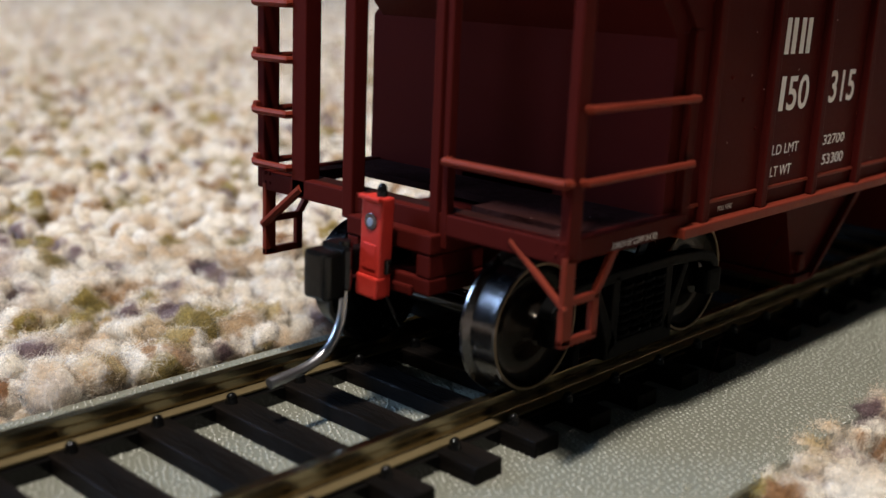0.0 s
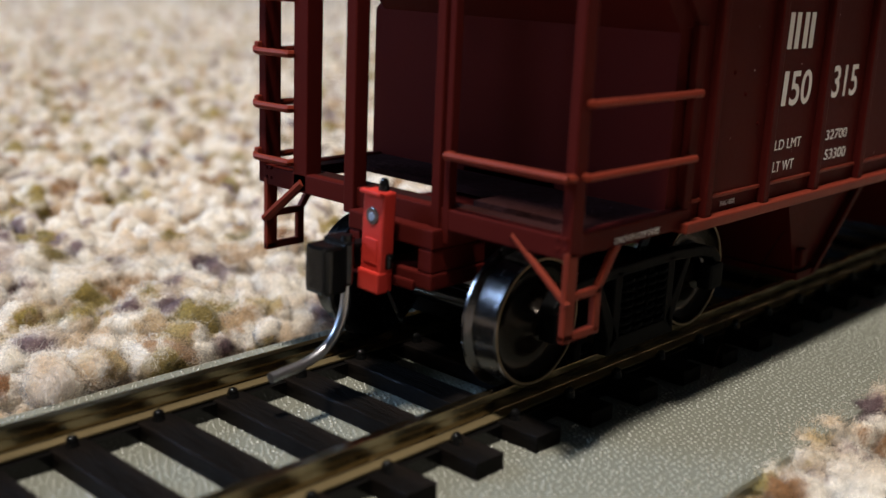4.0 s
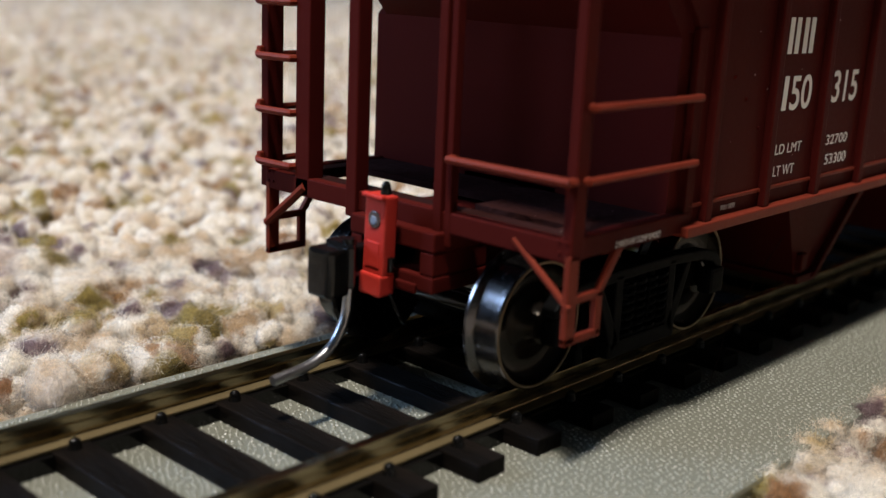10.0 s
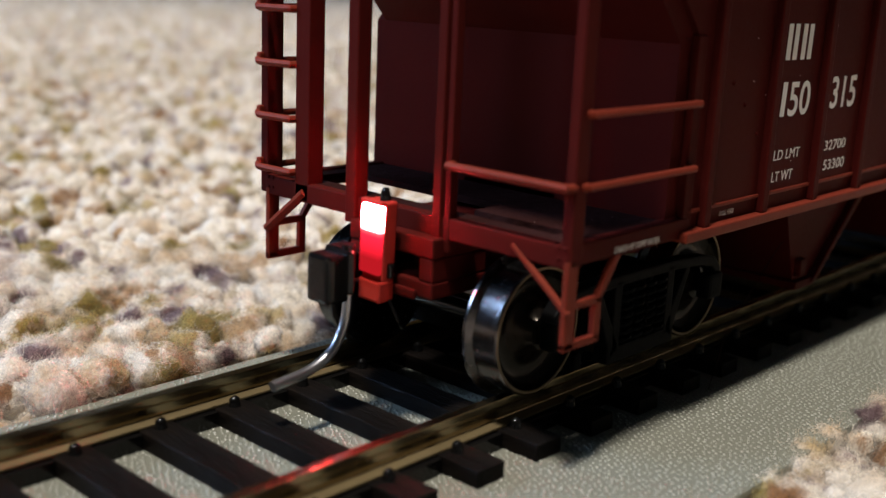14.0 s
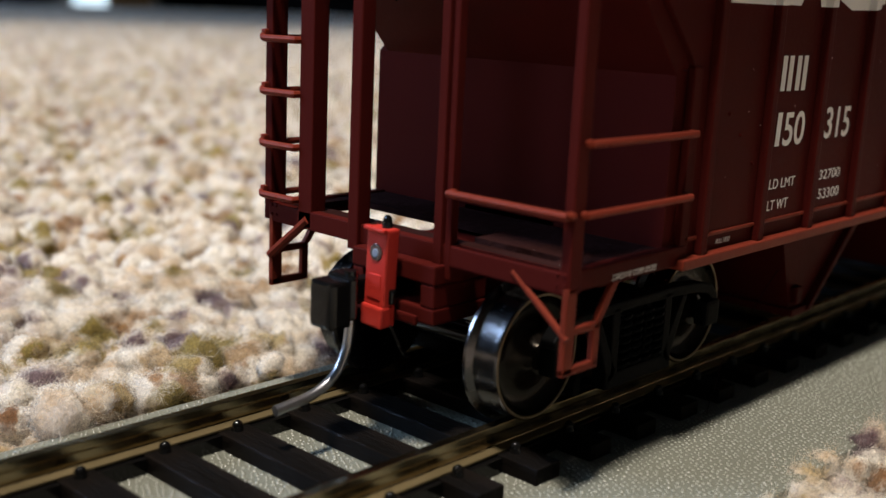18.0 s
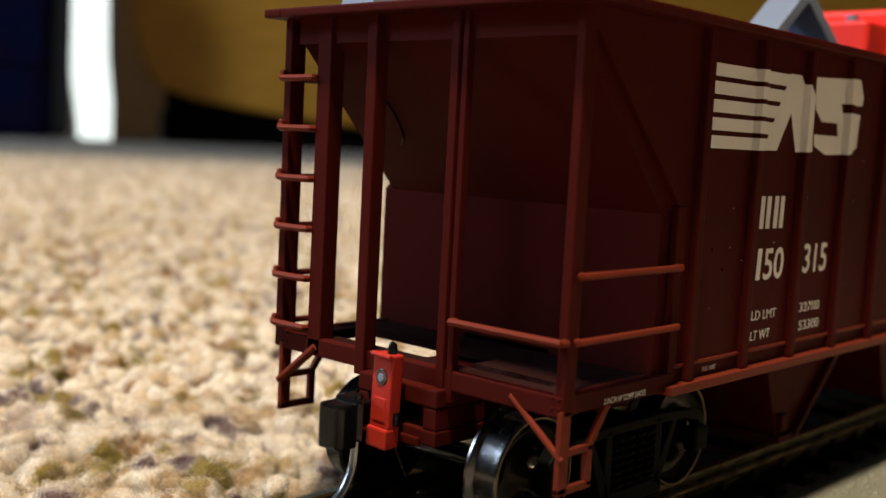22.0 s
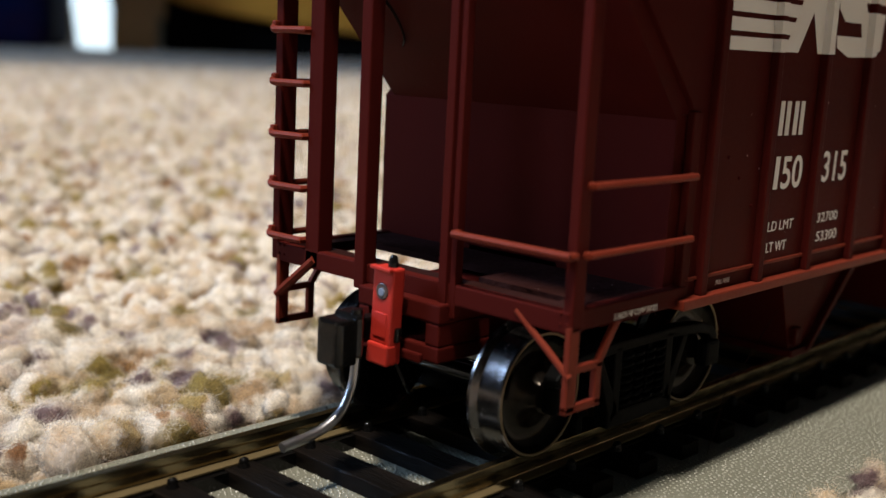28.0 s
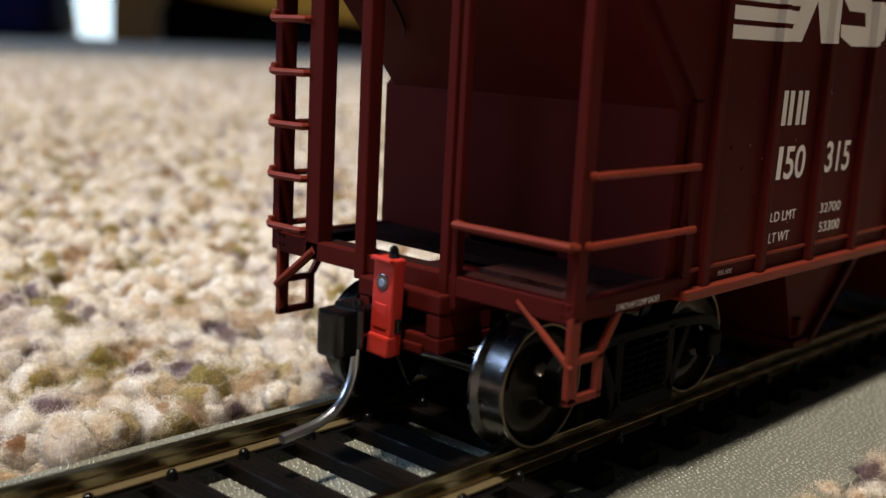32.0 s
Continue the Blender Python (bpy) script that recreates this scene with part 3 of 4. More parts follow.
def stirrup(s, car):
    """The bent strap step under a corner; s is the side."""
    y0, y1 = (-16.5, -16.0) if s < 0 else (16.0, 16.5)
    bm = box(-0.1, 1.05, y0, y1, 9.8, 16.2, 0.12)
    box(-0.1, 4.1, y0, y1, 9.75, 10.4, 0.12, bm)
    box(3.35, 4.1, y0, y1, 9.9, 13.2, 0.12, bm)
    box(0.9, 4.1, y0, y1, 12.65, 13.25, 0.12, bm)
    prism([(3.5, 13.1), (4.2, 13.1), (6.2, 15.9), (5.4, 15.9)], "y", y0, y1, 0.1, bm)
    step = part("stirrup_step", bm, OXIDE_LIT, car)
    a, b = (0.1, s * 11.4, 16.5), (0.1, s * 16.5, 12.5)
    part("brace", tube([a, b], 0.27 if s < 0 else 0.42, 8), OXIDE_LIT, step)


def truck(car, x0):
    """A four-wheel truck: two cast side frames, two axles with wheels, a bolster."""
    x1, zc = x0 + 22.3, RAIL_TOP + 5.2
    mid = (x0 + x1) / 2
    base = part("truck_bolster", box(mid - 2.2, mid + 2.2, -11, 11, 8.2, 11.6, 0.3), BLACKMATTE, car, "black plastic truck bolster")
    for s in (-1, 1):
        y0, y1 = sorted((s * 10.9, s * 12.3))
        bm = bmesh.new()
        half = [(-1.0, 7.6), (-1.0, 10.4), (0.0, 11.4), (2.0, 11.9), (6.7, 12.2)]
        under = [(7.1, 11.3), (2.4, 11.0), (0.6, 10.6), (-0.3, 9.9), (-0.3, 7.6)]
        arch = [(x0 + a, z) for a, z in half] + [(x1 - a, z) for a, z in reversed(half)]
        arch += [(x1 - a, z) for a, z in reversed(under)] + [(x0 + a, z) for a, z in under]
        prism(arch, "y", y0, y1, 0.18, bm)
        prism([(x0 + 4.2, 11.2), (x0 + 5.0, 11.2), (mid - 3.4, 6.4), (mid - 4.4, 5.2)], "y", y0, y1, 0.15, bm)
        prism([(x1 - 4.2, 11.2), (x1 - 5.0, 11.2), (mid + 3.4, 6.4), (mid + 4.4, 5.2)], "y", y0, y1, 0.15, bm)
        box(mid - 4.9, mid + 4.9, y0, y1, 4.9, 6.3, 0.2, bm)
        box(mid - 4.4, mid - 3.3, y0, y1, 5.8, 11.9, 0.15, bm)
        box(mid + 3.3, mid + 4.4, y0, y1, 5.8, 11.9, 0.15, bm)
        frame_ob = part("side_frame", bm, BLACKMATTE, base)
        for k in range(4):
            for row in (0, 1):
                sx, sy = mid - 2.4 + 1.6 * k, s * (11.3 + 0.7 * row)
                coil = [(sx + 0.62 * math.cos(a * 0.785), sy + 0.5 * math.sin(a * 0.785), 6.2 + a * 0.085) for a in range(56)]
                if row:
                    part("spring", tube(coil, 0.19, 6), BLACKMATTE, base)
        for xw in (x0, x1):
            part("journal_box", box(xw - 1.2, xw + 1.2, *sorted((s * 11.2, s * 12.6)), 7.6, 10.0, 0.4), BLACKMATTE, base)
    # Unseen beams and shoes, added to block the bright floor behind the axles.
    for xw, side in ((x0, 1), (x1, -1)):
        beam = part("brake_beam", box(xw + side * 6.2 - 0.5, xw + side * 6.2 + 0.5, -9.6, 9.6, 3.75, 7.4, 0.2), BLACKMATTE, base)
        for s in (-1, 1):
            shoe = prism([(xw + side * 5.5, 5.2), (xw + side * 5.9, 8.8), (xw + side * 5.7, 11.2), (xw + side * 6.8, 11.0), (xw + side * 7.0, 5.4)], "y", s * 8.1, s * 9.9, 0.1)
            part("brake_shoe", shoe, BLACKMATTE, beam)
    for xw in (x0, x1):
        part("axle", tube([(xw, -10.6, zc), (xw, 10.6, zc)], 0.95, 16), BLACK, base, smooth=True)
        for s in (-1, 1):
            tread = [(1.0, 7.2), (4.4, 7.2), (5.5, 7.22), (5.78, 7.4), (5.78, 7.66), (5.5, 7.86), (5.24, 8.0), (5.2, 8.3), (5.12, 10.0), (5.02, 10.14)]
            wheel = part("wheel", turned([(r, s * y) for r, y in tread], (xw, zc)), WHEEL, base, "blackened steel wheel", smooth=True)
            rim = [(5.02, 10.14), (4.96, 10.18), (4.84, 10.18), (4.78, 10.1)]
            part("rim", turned([(r, s * y) for r, y in rim], (xw, zc)), WHEELRIM, wheel, "worn brassy wheel rim", smooth=True)
            face = [(4.78, 10.1), (4.6, 9.7), (4.2, 9.35), (3.4, 9.1), (2.6, 9.25), (1.9, 9.7), (1.6, 10.1), (1.4, 10.6), (0.9, 10.75), (0.0, 10.78)]
            part("wheel_face", turned([(r, s * y) for r, y in face], (xw, zc)), HUB, wheel, "glossy dark wheel face", smooth=True)


def coupler(car):
    """The draft box and the knuckle coupler with its bent steel trip pin."""
    for b in ((-1.2, 5, -4.9, 4.3, 14.15, 15.7), (-1.2, 5, -4.9, 4.3, 11.0, 12.3), (-1.15, 5, -4.85, -3.4, 12.3, 14.15), (-1.15, 5, 3.0, 4.25, 12.3, 14.15), (-1.6, -1.2, -3.4, 3.4, 10.8, 11.6)):
        part("draft_box_plate", box(*b, 0.18), OXIDE, car)
    shank = part("coupler", box(-5.0, 3, 1.0, 2.3, 11.8, 13.9, 0.3), BLACK, car, "black plastic knuckle coupler")
    head = prism([(-3.45, 1.0), (-3.45, 2.5), (-5.4, 2.5), (-5.6, -0.5), (-5.2, -0.7)], "z", 11.2, 14.6, 0.25)
    part("coupler_head", head, BLACK, shank)
    part("guard_arm", prism([(-5.2, -0.2), (-5.2, 2.5), (-7.1, 2.4), (-7.3, 2.1), (-7.25, 0.1), (-7.0, -0.2)], "z", 10.6, 14.3, 0.28), BLACK, shank)
    part("knuckle", tube([(-5.0, 0.2, 14.2), (-5.0, 0.2, 15.0)], 0.5, 12), BLACK, shank)
    pin = bend([(-3.7, 1.6, 12.0), (-3.75, 1.6, 9.6), (-4.1, 1.6, 8.0), (-5.2, 1.6, 6.3), (-7.4, 1.6, 5.2), (-11.0, 1.6, 4.75)], 7)
    part("trip_pin", tube(pin, 0.40, 14), STEEL, shank, "bent bright steel trip pin", smooth=True)


def hopper_car():
    car = thing("hopper_car", (0, 0, RAIL_TOP), "oxide-red model open hopper wagon with white lettering, standing on the track", "model train")
    # side sheets, ribs, flanges
    sheet = [(0.8, 46.2), (0.8, 45.3), (14.0, 32.1), (14.6, 31.3), (14.6, 16.2), (LAST_X - 14.6, 16.2), (LAST_X - 14.6, 31.3), (LAST_X - 14.0, 32.1), (LAST_X - 0.8, 45.3), (LAST_X - 0.8, 46.2)]
    for s in (-1, 1):
        ys = sorted((s * (SIDE - 0.5), s * SIDE))
        side = part("side_sheet", prism(sheet, "y", *ys), OXIDE, car)
        rib = None
        for x in RIBS[:14]:
            if rib is None:
                rib = part("rib", box(x - 0.5, x + 0.5, *sorted((s * (SIDE - 0.1), s * (SIDE + 0.7))), 16.3, 45.9, 0.16), OXIDE, side)
            else:
                again(rib, (x - RIBS[0], 0, 0), side)
        part("side_post", box(14.4, 15.6, *sorted((s * (SIDE - 0.45), s * (SIDE + 0.22))), 16.2, 31.2, 0.12), OXIDE, side)
        part("bulkhead_return", box(13.2, 14.8, *sorted((s * 15.1, s * 15.57)), 16.9, 30.9, 0.05), OXIDE, car)
        part("side_flange", box(14.0, LAST_X - 14.0, *sorted((s * (SIDE - 1.4), s * (SIDE + 0.95))), 15.5, 16.35, 0.14), OXIDE_LIT, side)
        part("ledge", box(15.0, LAST_X - 15.0, *sorted((s * (SIDE - 0.1), s * (SIDE + 0.22))), 17.6, 17.9, 0.08), OXIDE_LIT, side)
        part("side_sill", box(0, 15.2, *sorted((s * 15.4, s * 16.4)), 15.8, 17.35, 0.14), OXIDE, car)
        for z in (21.3, 26.2) if s < 0 else ():
            rung = bend([(1.0, s * 16.1, z), (1.1, s * 16.75, z), (2.0, s * 16.85, z), (13.6, s * 16.85, z), (14.4, s * 16.75, z), (14.6, s * 16.1, z)], 4)
            part("grab_rung", tube(rung, 0.3, 8), OXIDE_LIT, car, smooth=True)
        # corner posts
        inner, outer = (15.65, 16.5) if s < 0 else (16.35, 17.3)
        post = prism([(0, s * inner), (0, s * outer), (1.4, s * outer), (1.4, s * (outer - 0.35)), (1.7, s * (inner + 0.3)), (1.7, s * inner)], "z", 15.7, 46.0, 0.14)
        part("corner_post", post, OXIDE, car)
        stirrup(s, car)
        for a in range(4):
            bm = bmesh.new()
            y = s * (15.5 if a % 2 else 16.1)
            bmesh.ops.create_icosphere(bm, subdivisions=1, radius=0.17, matrix=Matrix.Translation((-0.02, y, 16.3 + 0.8 * (a // 2))))
            part("rivet", bm, OXIDE, car)
        for x, z in ((20.6, 27.4), (22.7, 25.6), (25.2, 23.1), (45.6, 20.0)):
            bm = bmesh.new()
            bmesh.ops.create_icosphere(bm, subdivisions=1, radius=0.2, matrix=Matrix.Translation((x, s * SIDE, z)))
            part("rivet", bm, OXIDE, side)
        if s < 0:
            near_side = side
    # top chord all round
    for b in ((-1.8, LAST_X + 1.8, -18.3, -16.0), (-1.8, LAST_X + 1.8, 16.0, 18.3), (-1.8, 0.9, -16.0, 16.0), (LAST_X - 0.9, LAST_X + 1.8, -16.0, 16.0)):
        part("top_chord", box(*b, 45.8, 46.6, 0.18), OXIDE, car)
    # ends: slope sheet, bulkhead, deck and sill
    for e in (0, 1):
        def fx(x):
            return LAST_X - x if e else x
        part("slope_sheet", prism([(fx(0.6), 43.9), (fx(0.9), 45.5), (fx(14.5), 31.9), (fx(13.2), 30.3)], "y", -15.6, 15.6), OXIDE, car)
        part("head_sheet", prism([(fx(0.3), 43.6), (fx(0.3), 46.0), (fx(1.0), 46.0), (fx(1.4), 44.3)], "y", -15.6, 15.6), OXIDE, car)
        part("bulkhead", prism([(fx(13.0), 17.2), (fx(13.0), 30.5), (fx(13.7), 31.2), (fx(13.7), 17.2)], "y", -15.58, 16.7), OXIDE, car)
        part("lower_slope", prism([(fx(13.0), 17.6), (fx(13.0), 16.8), (fx(42.0), 6.8), (fx(42.6), 7.4)], "y", -5.0, 5.0), OXIDE, car)
        part("end_sill", box(*sorted((fx(-0.05), fx(1.0))), -16.4, 16.6, 15.6, 17.25, 0.15), OXIDE, car)
    # deck with openings
    for b in ((0.95, 2.6, -15.4, 15.4), (11.8, 13.0, -15.4, 15.4), (2.6, 11.8, -15.4, -13.2), (7.6, 11.8, -4.0, 3.2), (4.2, 11.8, -13.2, -4.0), (2.6, 11.8, 13.8, 15.4), (7.6, 11.8, 3.2, 13.8)):
        part("deck_plate", box(*b, 16.6, 17.2, 0.06), DECK, car, "gritty dark red deck plate")
    # Unseen flat floor, added to stop lamp light falling through the hopper.
    part("floor_sheet", box(13.3, LAST_X - 13.3, -15.55, 15.55, 15.75, 16.15, 0), OXIDE, car)
    # Unseen boxes, added to block the bright carpet above the side frames.
    for x in (16.5, LAST_X - 16.5):
        part("body_bolster", box(x - 2.6, x + 2.6, -9.5, 9.5, 12.6, 15.7, 0.2), OXIDE, car)
    part("centre_sill", box(6.0, LAST_X - 6.0, -3.6, 3.6, 12.0, 16.2, 0.2), OXIDE, car)
    # end posts
    p2 = prism([(-0.05, 10.85), (-0.05, 12.6), (0.6, 12.6), (0.6, 11.3), (1.6, 11.3), (1.6, 10.85)], "z", 15.7, 46.0, 0.12)
    part("end_post", p2, OXIDE, car)
    p3 = box(-0.45, 1.0, 4.6, 5.8, 15.1, 46.0, 0.16)
    part("end_post", p3, OXIDE, car)
    p4 = prism([(-0.3, -3.75), (-0.3, -4.55), (0.3, -4.6), (0.3, -4.75), (-0.1, -4.8), (-0.1, -5.35), (0.7, -5.35), (0.9, -4.9), (0.6, -3.75)], "z", 14.6, 46.0, 0.08)
    part("end_post", p4, OXIDE, car)
    part("end_rail", tube(bend([(0.2, -5.2, 21.3), (-0.55, -5.5, 21.3), (-0.65, -6.4, 21.3), (-0.65, -15.4, 21.3), (-0.55, -16.2, 21.3), (0.2, -16.3, 21.3)], 4), 0.32, 8), OXIDE_LIT, car, smooth=True)
    for i in range(6):
        z = 18.0 + 4.51 * i
        rung = bend([(0.2, 17.15, z + 0.3), (-0.25, 17.25, z + 0.2), (-0.45, 17.0, z), (-0.45, 16.3, z - 0.03), (-0.42, 13.2, z), (-0.3, 12.85, z), (0.2, 12.8, z)], 4)
        rg = part("ladder_rung", tube(rung, 0.32, 8), OXIDE_LIT, car, smooth=True)
        part("side_rung", tube([(1.2, 16.9, z), (4.2, 16.9, z)], 0.3, 8), OXIDE_LIT, rg, smooth=True)
        part("bracket", box(-0.45, 0.1, 16.85, 17.4, z - 0.2, z + 0.75, 0.15), OXIDE_LIT, rg)
    # hopper outlet below the floor
    chute = part("outlet_hopper", prism([(39.2, 15.6), (56.5, 15.6), (45.6, 6.6), (42.6, 6.6)], "y", -12.8, 12.8), OXIDE, car)
    part("outlet_flange", prism([(56.0, 15.6), (57.3, 15.6), (46.2, 6.2), (45.2, 6.2)], "y", -13.6, 13.6, 0.12), OXIDE, chute)
    part("outlet_flange", box(42.2, 46.4, -13.4, 13.4, 5.9, 6.7, 0.12), OXIDE, chute)
    part("outlet_latch", box(42.6, 43.9, -13.5, -12.6, 7.2, 9.0, 0.2), OXIDE, chute)
    # Two more hoppers, unseen, added to block bright carpet under the wagon.
    for shift in (29.0, 58.0):
        again(chute, (shift, 0, 0))
    for x0 in (5.4, LAST_X - 28.0):
        truck(car, x0)
    coupler(car)
    # markings
    for x in (28.9, 30.1, 31.6, 32.8):
        decal("reporting_mark", [[(x, 29.0), (x + 0.75, 29.0), (x + 0.85, 32.0), (x + 0.1, 32.0)]], near_side, "white painted block mark")
    lettering("1", 28.95, 24.25, 2.9, 0.95, near_side, slant=0.04, bold=0.015)
    lettering("50", 30.35, 24.2, 2.95, 4.0, near_side, slant=0.04, bold=0.012)
    lettering("315", 38.6, 24.4, 2.9, 5.3, near_side, slant=0.04, bold=0.012)
    lettering("LD LMT", 28.75, 20.5, 0.85, 4.9, near_side, slant=0.05)
    lettering("LT WT", 28.8, 18.6, 0.88, 3.85, near_side, slant=0.05)
    lettering("32700", 38.6, 20.55, 0.9, 4.5, near_side, slant=0.05)
    lettering("53300", 38.8, 18.7, 0.95, 4.5, near_side, slant=0.05)
    lettering("2 INCH HF COMP SHOES", 5.3, 16.0, 0.46, 5.8, near_side, y=16.43)
    lettering("PULL HERE", 20.4, 16.75, 0.4, 2.3, near_side, y=SIDE + 0.03)
    def lean(z):
        """The slanting edge where the stripes run into the first block."""
        return 28.5 + 0.62 * (z - 36.2)

    for i in range(5):
        z = 36.1 + i * 1.52
        decal("emblem_stripe", [[(19.1, z), (lean(z) + 0.1, z + 0.02), (lean(z + 1.1) + 0.1, z + 1.12), (19.1, z + 1.08)]], near_side, "white painted emblem stripe")
    blocks = [[[(lean(36.2), 36.2), (31.1, 36.2), (33.5, 39.8), (33.12, 43.4), (lean(43.4), 43.4)]],
              [[(33.1, 43.4), (35.1, 43.4), (38.1, 40.4), (38.6, 36.3), (35.0, 36.2), (33.5, 39.8)]],
              [[(38.4, 41.3), (38.4, 43.5), (48.7, 44.0), (49.8, 42.2), (49.5, 41.3)], [(38.45, 41.3), (44.4, 41.3), (44.9, 40.4), (38.7, 40.4)],
               [(38.7, 40.4), (49.3, 40.4), (49.1, 39.3), (40.2, 39.3)], [(43.8, 39.3), (49.1, 39.3), (49.0, 38.0), (44.2, 38.0)],
               [(38.7, 38.0), (49.0, 38.0), (48.9, 36.9), (45.5, 36.2), (41.5, 36.1), (38.9, 36.9)]]]
    for block in blocks:
        decal("emblem_block", block, near_side, "white painted slanting emblem block")
    # specks of dust on the paint
    rs = np.random.RandomState(21)
    ring = np.array([(math.cos(k * 1.0472), math.sin(k * 1.0472)) for k in range(6)])
    vs, fs = [], []
    for k in range(44):
        size = rs.uniform(0.03, 0.08) * (1 if k < 36 else 0.6)
        if k < 36:
            c = (rs.uniform(16, 60), -SIDE - 0.01, rs.uniform(17, 45))
            flat = np.c_[ring[:, 0] * size, np.zeros(6), ring[:, 1] * size * rs.uniform(0.5, 1.5)]
        else:
            c = (rs.uniform(1, 12), rs.uniform(-15, -5), 17.21)
            flat = np.c_[ring[:, 0] * size, ring[:, 1] * size, np.zeros(6)]
        n = len(vs) * 7
        vs.append(np.concatenate([flat, [[0, -0.02, 0] if k < 36 else [0, 0, 0.03]]]) + c)
        fs += [(n + q, n + (q + 1) % 6, n + 6) for q in range(6)]
    dust = new("dust", raw_mesh("dust", (np.concatenate(vs) - np.array([0, 0, RAIL_TOP])) * MM, np.array(fs), WHITE))
    dust.parent = car
    tagged(dust, "pale specks of dust on the paint", kind="stuff")
    return car


hopper_car()


# ---- the flashing tail lamp ----
def tail_lamp():
    dev = thing("end_of_train_lamp", (-2.6, -0.55, 10.4), "small red plastic tail lamp hung on the coupler, flashing", "lamp")
    x0, x1, y0, y1 = -3.2, -1.85, -1.45, 0.75
    body = part("body", box(x0 + 0.02, x1, y0, y1, 12.0, 18.2, 0.18), REDLAMP, dev)
    part("foot", box(x0 - 0.25, x1, y0 - 0.05, y1 + 0.05, 10.4, 12.1, 0.2), REDLAMP, dev)
    part("hood", box(x0 - 0.42, x0 + 0.1, y0, y1, 17.98, 18.3, 0.1), REDLAMP, dev)
    part("panel", box(x0 - 0.06, x0 + 0.2, y0 + 0.4, y1 - 0.4, 12.6, 14.6, 0.08), REDLAMP, dev)
    lens = part("lens", tube([(x0 + 0.2, -0.35, 16.3), (x0 - 0.03, -0.35, 16.3), (x0 - 0.07, -0.35, 16.3)], 0.72, 20, 0.6), LENS, dev, "round smoky lens")
    # Glint on the lens, put in as a pale grey disc.
    part("glint", tube([(x0, -0.35, 16.25), (x0 - 0.11, -0.35, 16.25), (x0 - 0.13, -0.35, 16.25)], 0.38, 14, 0.28), GREYLOAD, lens, "pale disc for the glint on the lens")
    antenna = part("antenna", turned([(0.0, 1.0), (0.2, 0.95), (0.33, 0.75), (0.4, 0.4), (0.44, -0.2)], (0, 0), 16), BLACK, dev, "short black antenna", smooth=True)
    antenna.data.transform(Matrix.Translation(Vector((-2.4, -0.6, 18.2)) * MM - origin(dev)) @ Matrix.Rotation(radians(90), 4, "X") @ Matrix.Translation(origin(dev)))
    part("button", box(-2.7, -2.1, y0 - 0.35, y0 + 0.1, 12.3, 13.5, 0.18), BLACK, dev, "black side switch")
    wire = bend([(-2.4, -1.6, 10.6), (-2.0, -2.2, 9.2), (-1.0, -2.0, 8.0), (0.6, -1.0, 7.4)], 6)
    part("wire", tube(wire, 0.13, 6), BLACK, dev, "thin dark wire")
    diode = box(-0.1, 0.45, -1.05, 1.05, 0.0, 5.3, 0.15)
    part("diode", diode, GLOW, dev, "red diode, glowing", at=(0, 0, 0))
    dev.rotation_euler.x = radians(2.2)
    return dev


tail_lamp()


# ---- stray fibres and load ----
def loose_things():
    f = part("fibre", tube(bend([(4.4, 9.2, 39.45), (5.15, 8.75, 38.6), (6.0, 8.7, 37.72), (6.9, 8.85, 36.75), (7.75, 9.25, 35.83), (8.4, 10.0, 35.12)], 6), 0.17, 6, 0.1), BLACK)
    tagged(f, "dark stray fibre clinging to the slope sheet", "fibre")
    g = part("fibre", tube(bend([(37.0, -14.0, 11.8), (35.4, -14.0, 10.8), (30.6, -14.0, 7.1), (28.1, -14.0, 5.6), (26.9, -14.0, 2.5), (25.3, -14.2, 0.1), (23.5, -15.4, 0.08)], 6), 0.045, 5), DECK)
    tagged(g, "thin dark stray fibre hanging from the wagon onto the vinyl", "fibre")
    # a grey tapered cover, a grey folded one and a red block riding in the hopper
    taper = box(-2.8, 2.8, -3.6, 3.6, 0, 9.0, 0.15)
    for v in taper.verts:
        v.co.x *= 1 - 0.08 * v.co.z
        v.co.y *= 1 - 0.08 * v.co.z
    taper.transform(Matrix.Translation((5.6, 11.6, 44.0)) @ Matrix.Rotation(radians(-8), 4, "Z"))
    cap = part("load_cover", taper, GREYLOAD, at=(5.6, 11.6, 44.0))
    tagged(cap, "pale grey tapered plastic cover riding in the wagon", "load", "grey covers in the wagon")
    part("stem", tube([(5.6, 11.6, 39.6), (5.6, 11.6, 44.2)], 0.8, 12), GREYLOAD, cap)
    gable = prism([(-6.8, 0), (0, 7.4), (6.8, 0), (5.2, 0), (0, 5.6), (-5.2, 0)], "y", -2.6, 2.6, 0.12)
    box(-6.8, 6.8, -2.6, 2.6, -0.6, 0.02, 0.2, gable)
    gable.transform(Matrix.Translation((56.2, -4.1, 47.6)) @ Matrix.Rotation(radians(-16), 4, "Z"))
    fold = part("load_cover", gable, GREYLOAD, at=(56.2, -4.1, 47.0))
    tagged(fold, "pale grey folded plastic cover riding in the wagon", "load", "grey covers in the wagon")
    part("stem", tube([(56.2, -4.1, 16.0), (56.2, -4.1, 47.2)], 0.8, 12), GREYLOAD, fold)
    red = thing("red_block", (88, 2, 32), "bright red plastic block riding in the wagon", "load")
    part("block", box(80, 112, -7, 10, 32, 55.5, 0.8), REDLOAD, red)
    part("lip", box(74, 80.2, -6, 9, 32, 53.4, 0.5), REDLOAD, red)
    part("stud", tube([(78, -2, 53), (78, -2, 54.6)], 0.8, 12), GREYLOAD, red)


loose_things()


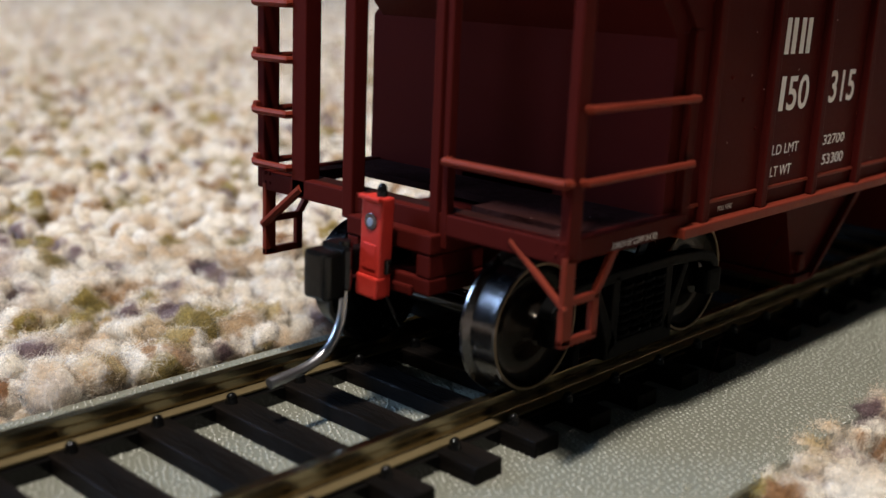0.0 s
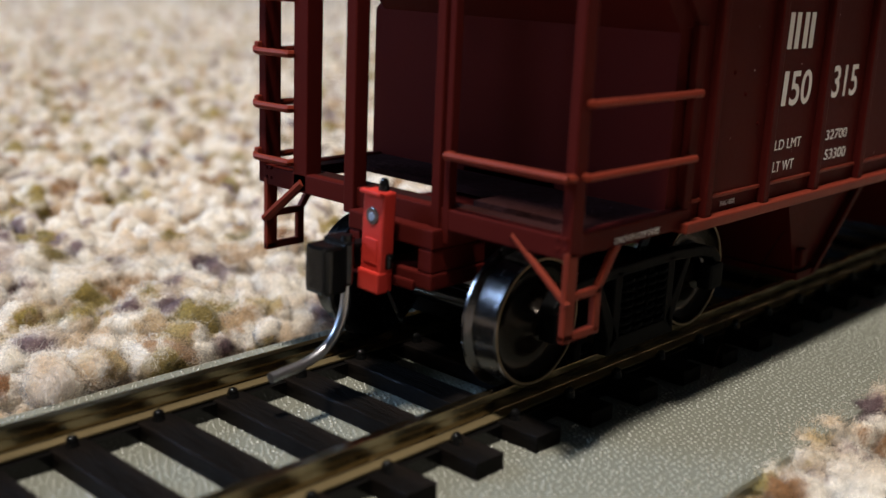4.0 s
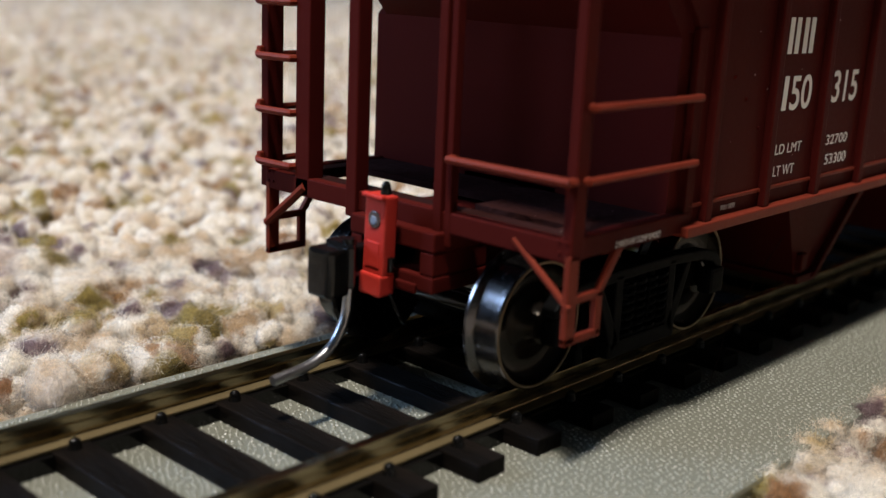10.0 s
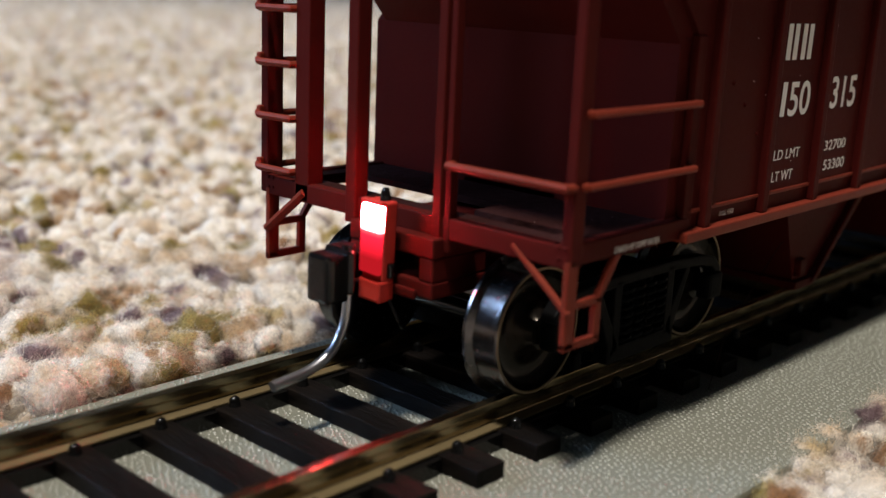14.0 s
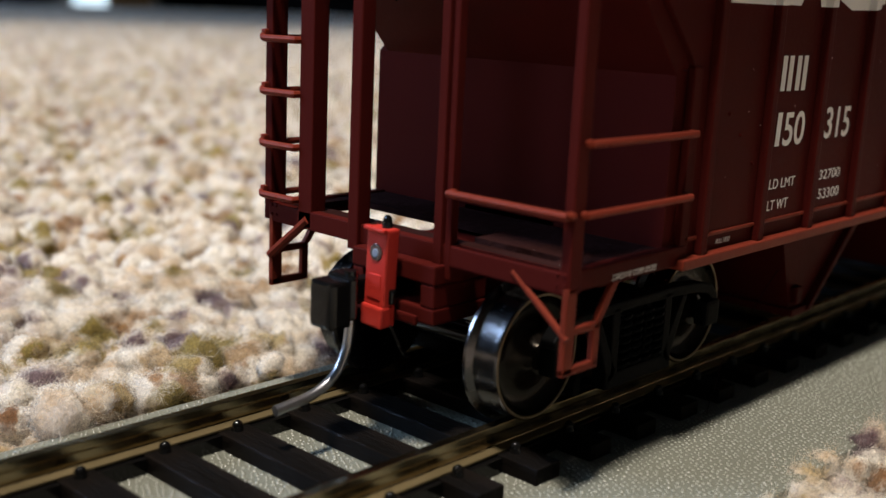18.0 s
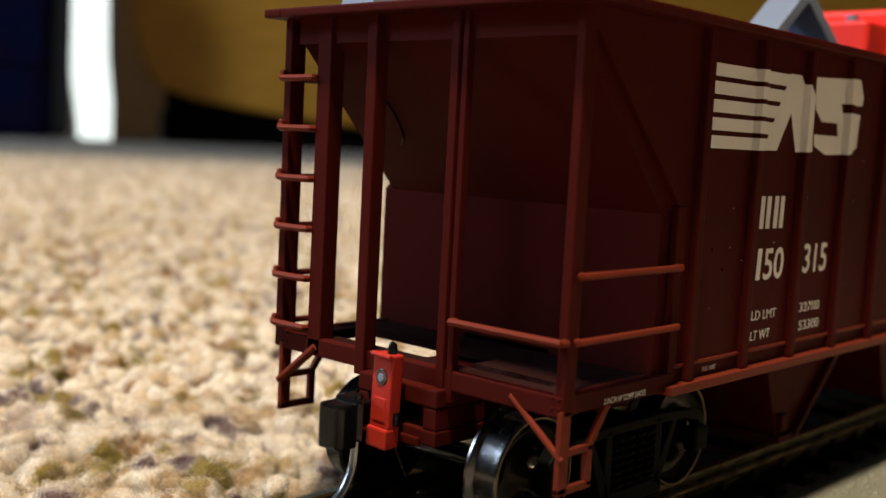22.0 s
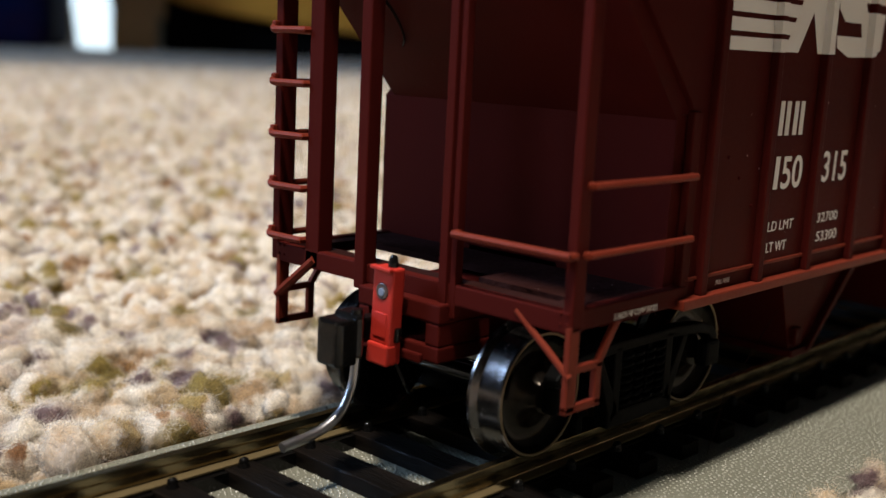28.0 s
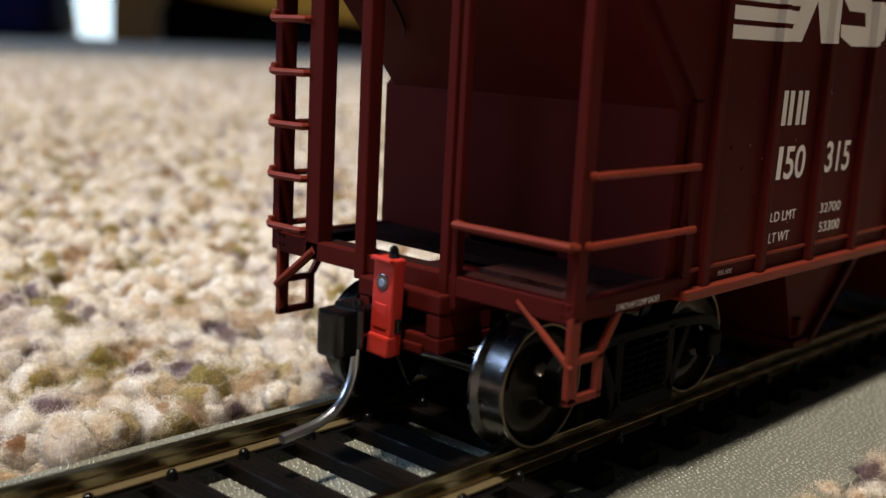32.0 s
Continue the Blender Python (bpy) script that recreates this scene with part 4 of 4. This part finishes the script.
# ---- far furniture ----
FACING = Matrix.Translation((0, 0, 0)) @ Matrix.Rotation(radians(-36), 4, "Z")


def far(u, v, z):
    """A place in the far end of the room: u across, v beyond its front line, z up."""
    return FACING @ Vector((u, 2711 + v, z))


def far_part(name, bm, material, parent, label=""):
    bm.transform(FACING @ Matrix.Translation((0, 2711, 0)))
    return part(name, bm, material, parent, label)


def far_room():
    chest = thing("wooden_chest", far(150, 250, 0), "honey-coloured wooden chest with a curved base over a black block of shade", "furniture")
    curve = [(-262, 700), (-258, 330), (-248, 250), (-228, 185), (-190, 135), (-120, 110), (0, 92), (150, 74), (330, 58), (700, 40), (2250, 40), (2250, 700)]
    far_part("body", prism(curve, "y", 0, 450, 12), WOOD, chest)
    # Black box standing in for the shade under the chest.
    far_part("plinth", box(-186, 2230, 60, 440, -3, 130, 4), DARK, chest, "black block for the shade under the chest")
    far_part("foot", box(-300, -196, -10, 120, -3, 78, 8), PALEWOOD, chest, "pale orange wooden foot")
    far_part("side_post", box(-300, -176, 34, 58, 78, 700, 4), PALEWOOD, chest, "pale wooden side post")
    # The strip's brightness is an added glow in its material.
    panel = thing("bright_white_strip", far(-350, 60, 0), "narrow bright bluish-white strip with a glow added to its material", "window")
    glow_face = [(-383, -3), (-300, -3), (-302, 60), (-316, 200), (-330, 900), (-425, 900), (-408, 200), (-390, 60)]
    far_part("glow_face", prism(glow_face, "y", 40, 52, 2), GLOWING_WHITE, panel)
    far_part("edge_strip", prism([(-300, -3), (-292, -3), (-322, 900), (-330, 900)], "y", 30, 62), WHITEPAINT, panel)
    bag = thing("navy_bag", far(-560, 150, 0), "dark navy cloth bag with dull red marks, standing on the carpet", "bag")
    far_part("sack", box(-700, -395, -320, 20, -3, 520, 30), NAVY, bag)
    far_part("flap", box(-690, -405, -328, -314, 150, 460, 6), NAVY, bag)


far_room()

# ---- what moves ----
FLASHES = [7.8 + 1.25 * k for k in range(20)]


def motions():
    """The diode slides out to the lamp's face for each flash and sinks back into the body."""
    inside, outside = pose(-0.00038, 0.0002, 0.0022), pose(-0.00088, 0.0002, 0.0022)
    rows = [(0.0, inside)]
    for t in FLASHES:
        rows += [(t - 0.2, inside), (t - 0.165, outside), (t + 0.11, outside), (t + 0.145, inside)]
    walk(bpy.data.objects["diode"], rows + [(32.0, inside)])


motions()
